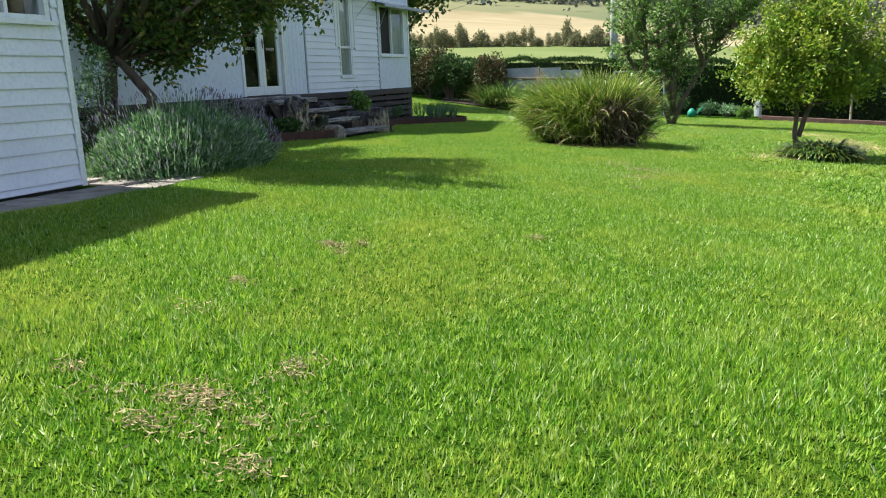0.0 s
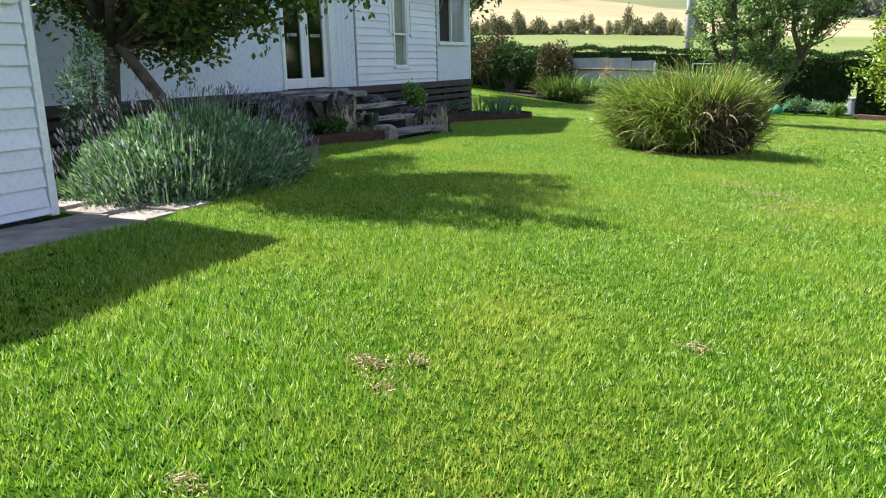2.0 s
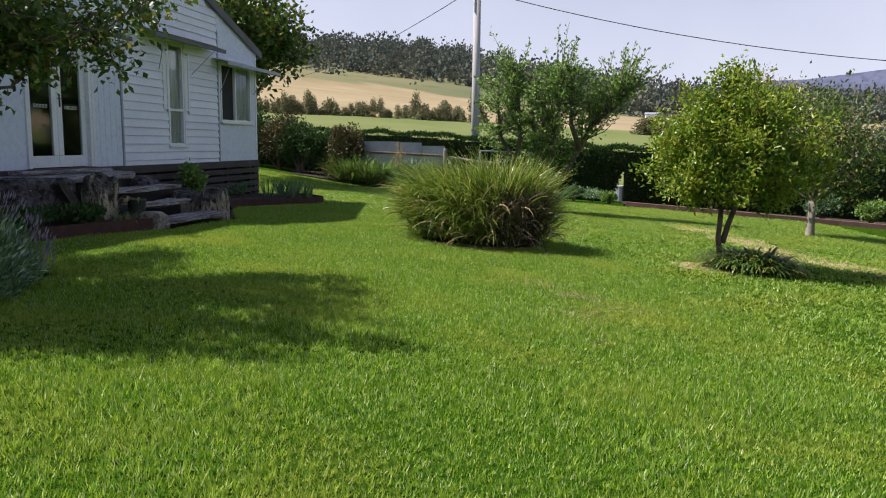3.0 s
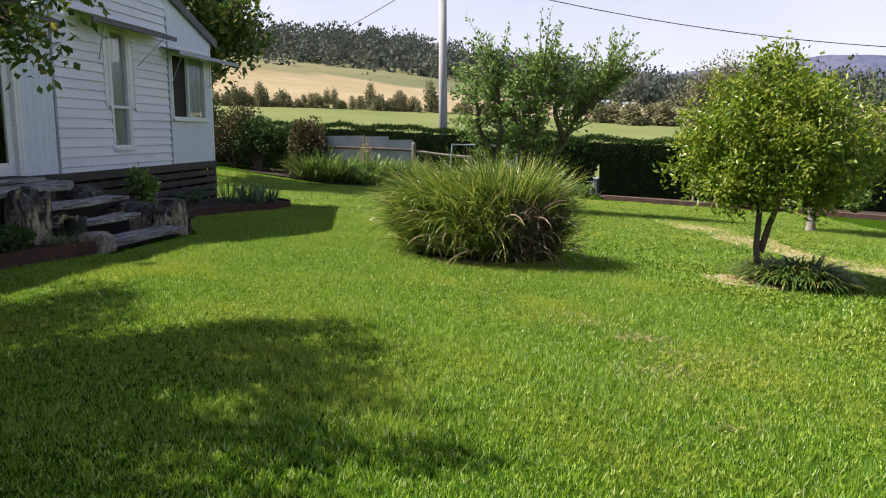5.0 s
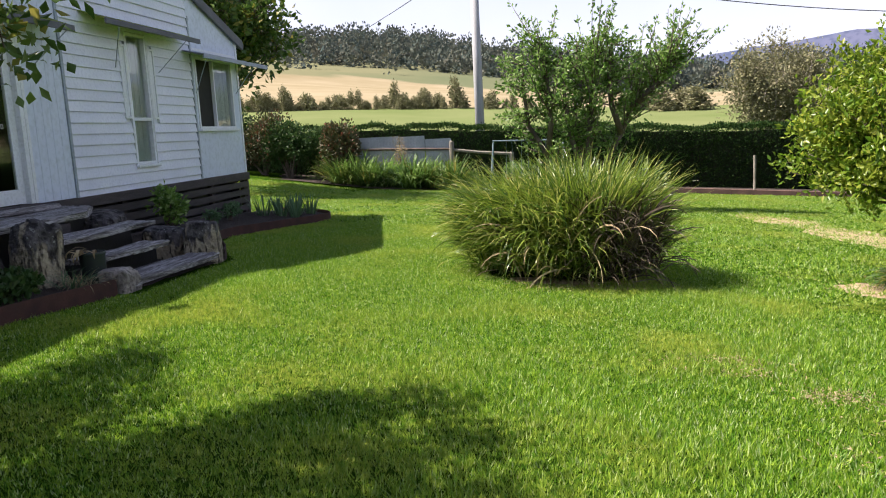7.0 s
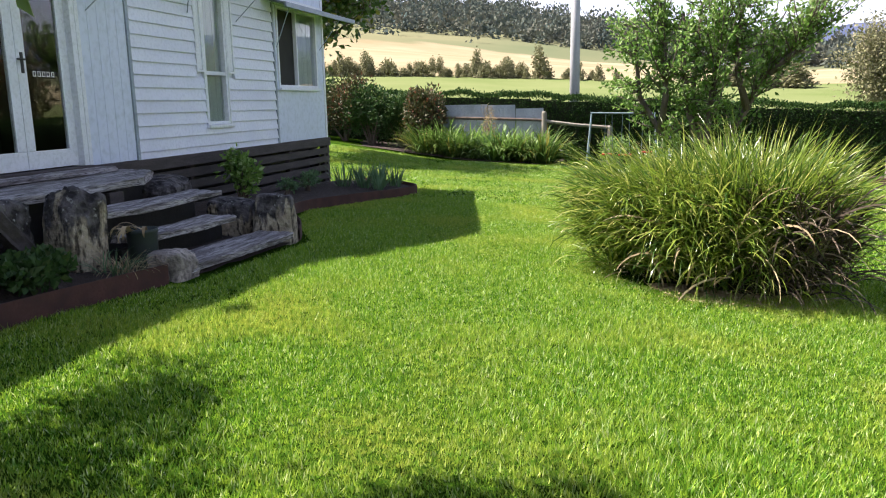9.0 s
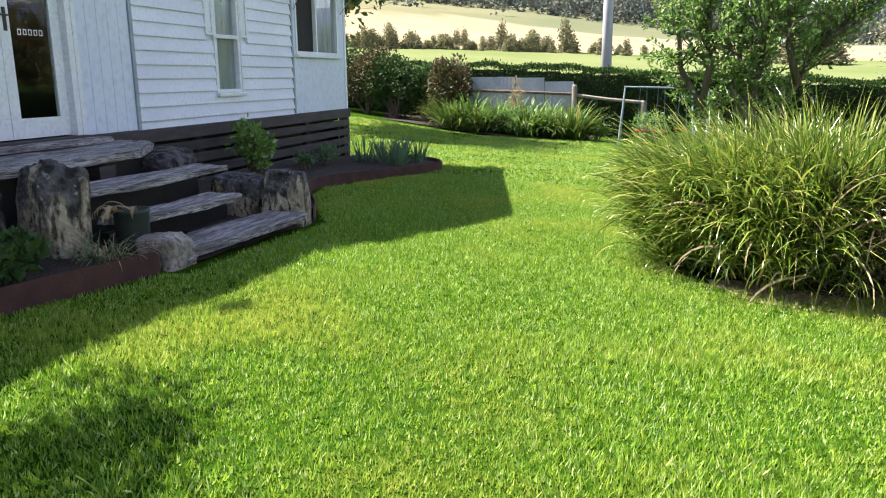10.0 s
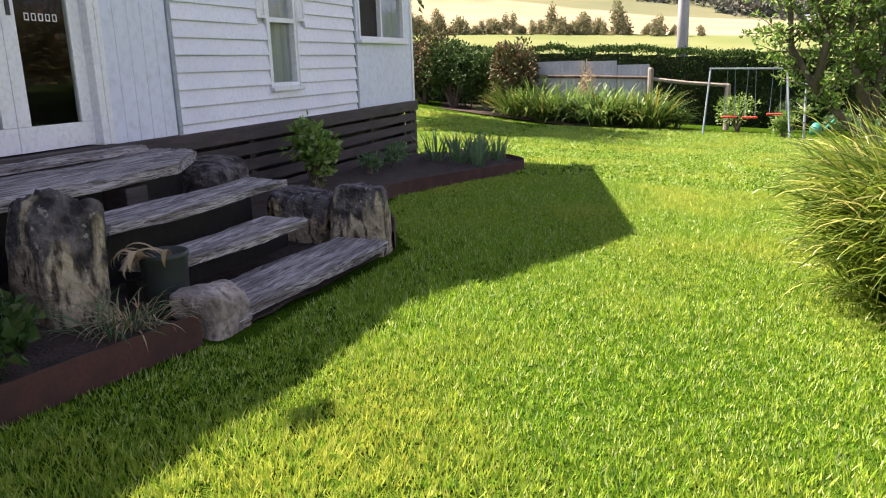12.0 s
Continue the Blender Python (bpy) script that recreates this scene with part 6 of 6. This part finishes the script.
# ---- lawn blades ----
def blades(name, n, inside, box4, height, width, seed, parent, per=7, spread=0.011, lie=(0.1, 0.75)):
    """Grass in tufts: the blades of a tuft splay out from its middle and share its height and lean."""
    rng = np.random.default_rng(seed)
    tx, ty = rng.uniform(box4[0], box4[1], n // per), rng.uniform(box4[2], box4[3], n // per)
    k = inside(tx, ty)
    tx, ty = tx[k], ty[k]
    m = len(tx)
    size, ta, tl = rng.uniform(0.6, 1.4, m), rng.uniform(0, 2 * math.pi, m), rng.uniform(0, 0.45, m)
    n = m * per
    x, y = np.repeat(tx, per) + rng.normal(0, spread, n), np.repeat(ty, per) + rng.normal(0, spread, n)
    z = ground_z(x, y) - 0.004
    tall = 0.8 + 0.4 * np.sin(x * 1.9 + np.sin(y * 1.3) * 2) * np.sin(y * 1.6 + x * 0.7)
    h = height * np.repeat(size, per) * rng.uniform(0.7, 1.25, n) * np.clip(tall, 0.65, 1.25)
    a, b = rng.uniform(0, 2 * math.pi, n), rng.uniform(0, 2 * math.pi, n)
    out = h * rng.uniform(*lie, n)
    w = width * rng.uniform(0.7, 1.3, n) / 2
    lx, ly = np.repeat(np.cos(ta) * tl, per) * h + np.cos(b) * out, np.repeat(np.sin(ta) * tl, per) * h + np.sin(b) * out
    v = np.stack([np.stack([x - np.cos(a) * w, y - np.sin(a) * w, z], 1), np.stack([x + np.cos(a) * w, y + np.sin(a) * w, z], 1), np.stack([x + lx, y + ly, z + h], 1)], 1).reshape(-1, 3)
    me = array_mesh(name, v, np.arange(3 * n).reshape(-1, 3), LEAF_GRASS)
    return hang(name, me, parent)


def on_lawn(x, y):
    ok = x > np.interp(y, [0, 5.2, 6.0, 6.4, 8.9, 9.0, 10.3, 11.5, 12.6, 12.7, 15.0, 15.5, 16.6, 17.4, 18.6, 20.0, 20.75, 21.3], [-5.36, -5.36, -5.3, -5.6, -5.9, -7.9, -7.45, -7.35, -7.2, -7.05, -7.05, -7.38, -8.0, -8.15, -7.9, -7.55, -7.5, -7.95])
    ok &= ((x + 2.95) / 0.9) ** 2 + ((y - 14.95) / 0.9) ** 2 > 1
    return ok


def along(x, y):
    s = -x * 0.454 + y * 0.891
    return s, x * 0.891 + y * 0.454


def near_zone(x, y):
    s, c = along(x, y)
    edge = (np.abs(c) - (1.6 + 0.3 * s)) / 1.2 + np.maximum(0, s - 11) / 4
    return (s > 1.2) & (edge < (x * 917.3 + y * 411.7) % 1.0)


lawn = thing("lawn_grass", "short bright green lawn grass with paler blades", "grass", (-2, 8, ground_z(-2, 8)), kind="stuff")
blades("grass_blades", 2500000, lambda x, y: on_lawn(x, y) & near_zone(x, y), (-9, 5, 0.5, 20), 0.042, 0.0085, 301, lawn, 6, 0.016, (0.08, 0.75))
blades("grass_blades", 760000, lambda x, y: on_lawn(x, y) & (~near_zone(x, y) | (y > 20)) & (y > 1.5 - x * 0.4), (-8.3, 7, 1, 32), 0.045, 0.014, 302, lawn, 5, 0.016, (0.2, 1.1))
blades("grass_blades", 150000, lambda x, y: y > 21.5, (-16, -7.95, 21.5, 31), 0.045, 0.018, 303, lawn, 5, 0.02, (0.2, 1.1))
strap_clump("grass_tuft", "tuft of longer grass standing out of the lawn", "grass tuft", (-5.6, 10.1, 0), 0.05, 24, (0.08, 0.14), (0.004, 0.007), (0.3, 1.4), LEAF_GRASS, 310)

# ---- weatherboards, last ----
board_cache = {}


def weatherboard(wall, y0, y1, z, cover, x, material):
    """One board, thicker at its foot, hung over the one below."""
    key = (round(cover, 3), material.name)
    if key not in board_cache:
        bm = bmesh.new()
        o = [(-0.026, 0.004), (0.022, 0.0), (0.028, 0.004), (0.028, 0.014), (0.0, cover + 0.012), (-0.026, cover + 0.012)]
        e0, e1 = [bm.verts.new((px, 0, pz)) for px, pz in o], [bm.verts.new((px, 1, pz)) for px, pz in o]
        bm.faces.new(e0)
        bm.faces.new(e1[::-1])
        for i in range(len(o)):
            bm.faces.new((e0[i], e1[i], e1[(i + 1) % len(o)], e0[(i + 1) % len(o)]))
        bmesh.ops.recalc_face_normals(bm, faces=bm.faces)
        board_cache[key] = mesh_of("weatherboard", bm, material)
    m = Matrix.Translation((x, y0, z)) @ Matrix.Diagonal((1, y1 - y0, 1, 1))
    return hang("weatherboard", board_cache[key], wall, m=m)


def clad(wall, y0, y1, z0, top_fn, cover, x, holes, material):
    z = z0
    while True:
        a, b = y0, y1
        zt = z + cover * 0.75
        ys = [yy for yy in np.arange(y0, y1 + 0.001, 0.02) if top_fn(yy) > zt]
        if len(ys) < 6:
            break
        spans = [(ys[0], ys[-1])]
        for h in holes:
            if z + cover * 0.5 > h[2] and z + cover * 0.5 < h[3]:
                nxt = []
                for s in spans:
                    if h[1] <= s[0] or h[0] >= s[1]:
                        nxt.append(s)
                    else:
                        nxt += [q for q in ((s[0], h[0]), (h[1], s[1])) if q[1] - q[0] > 0.02]
                spans = nxt
        for s in spans:
            weatherboard(wall, s[0], s[1], z, cover, x, material)
        z += cover


clad(wall_mid, 15.386, 19.034, 0.985, lambda y: roof_z(y) - 0.12, 0.1535, X0 - 0.004, [(W1[0] - 0.025, W1[1] + 0.025, W1[2] - 0.05, W1[3] + 0.05), (16.74, 17.735, 2.13, 3.25)], WHITE)
weatherboard(shed_wall, SDOOR[1] + 0.044, 5.652, 0.405, 0.06, SX - 0.004, WHITE)
clad(shed_wall, SDOOR[1] + 0.044, 5.652, 0.465, lambda y: shed_top(y) - 0.02, 0.147, SX - 0.004, [(SWIN[0] - 0.02, SWIN[1] + 0.02, SWIN[2] - 0.05, SWIN[3] + 0.02)], WHITE)
clad(shed_wall, -3.9, SDOOR[0] - 0.05, 0.37, lambda y: shed_top(y) - 0.02, 0.147, SX - 0.004, [], WHITE)
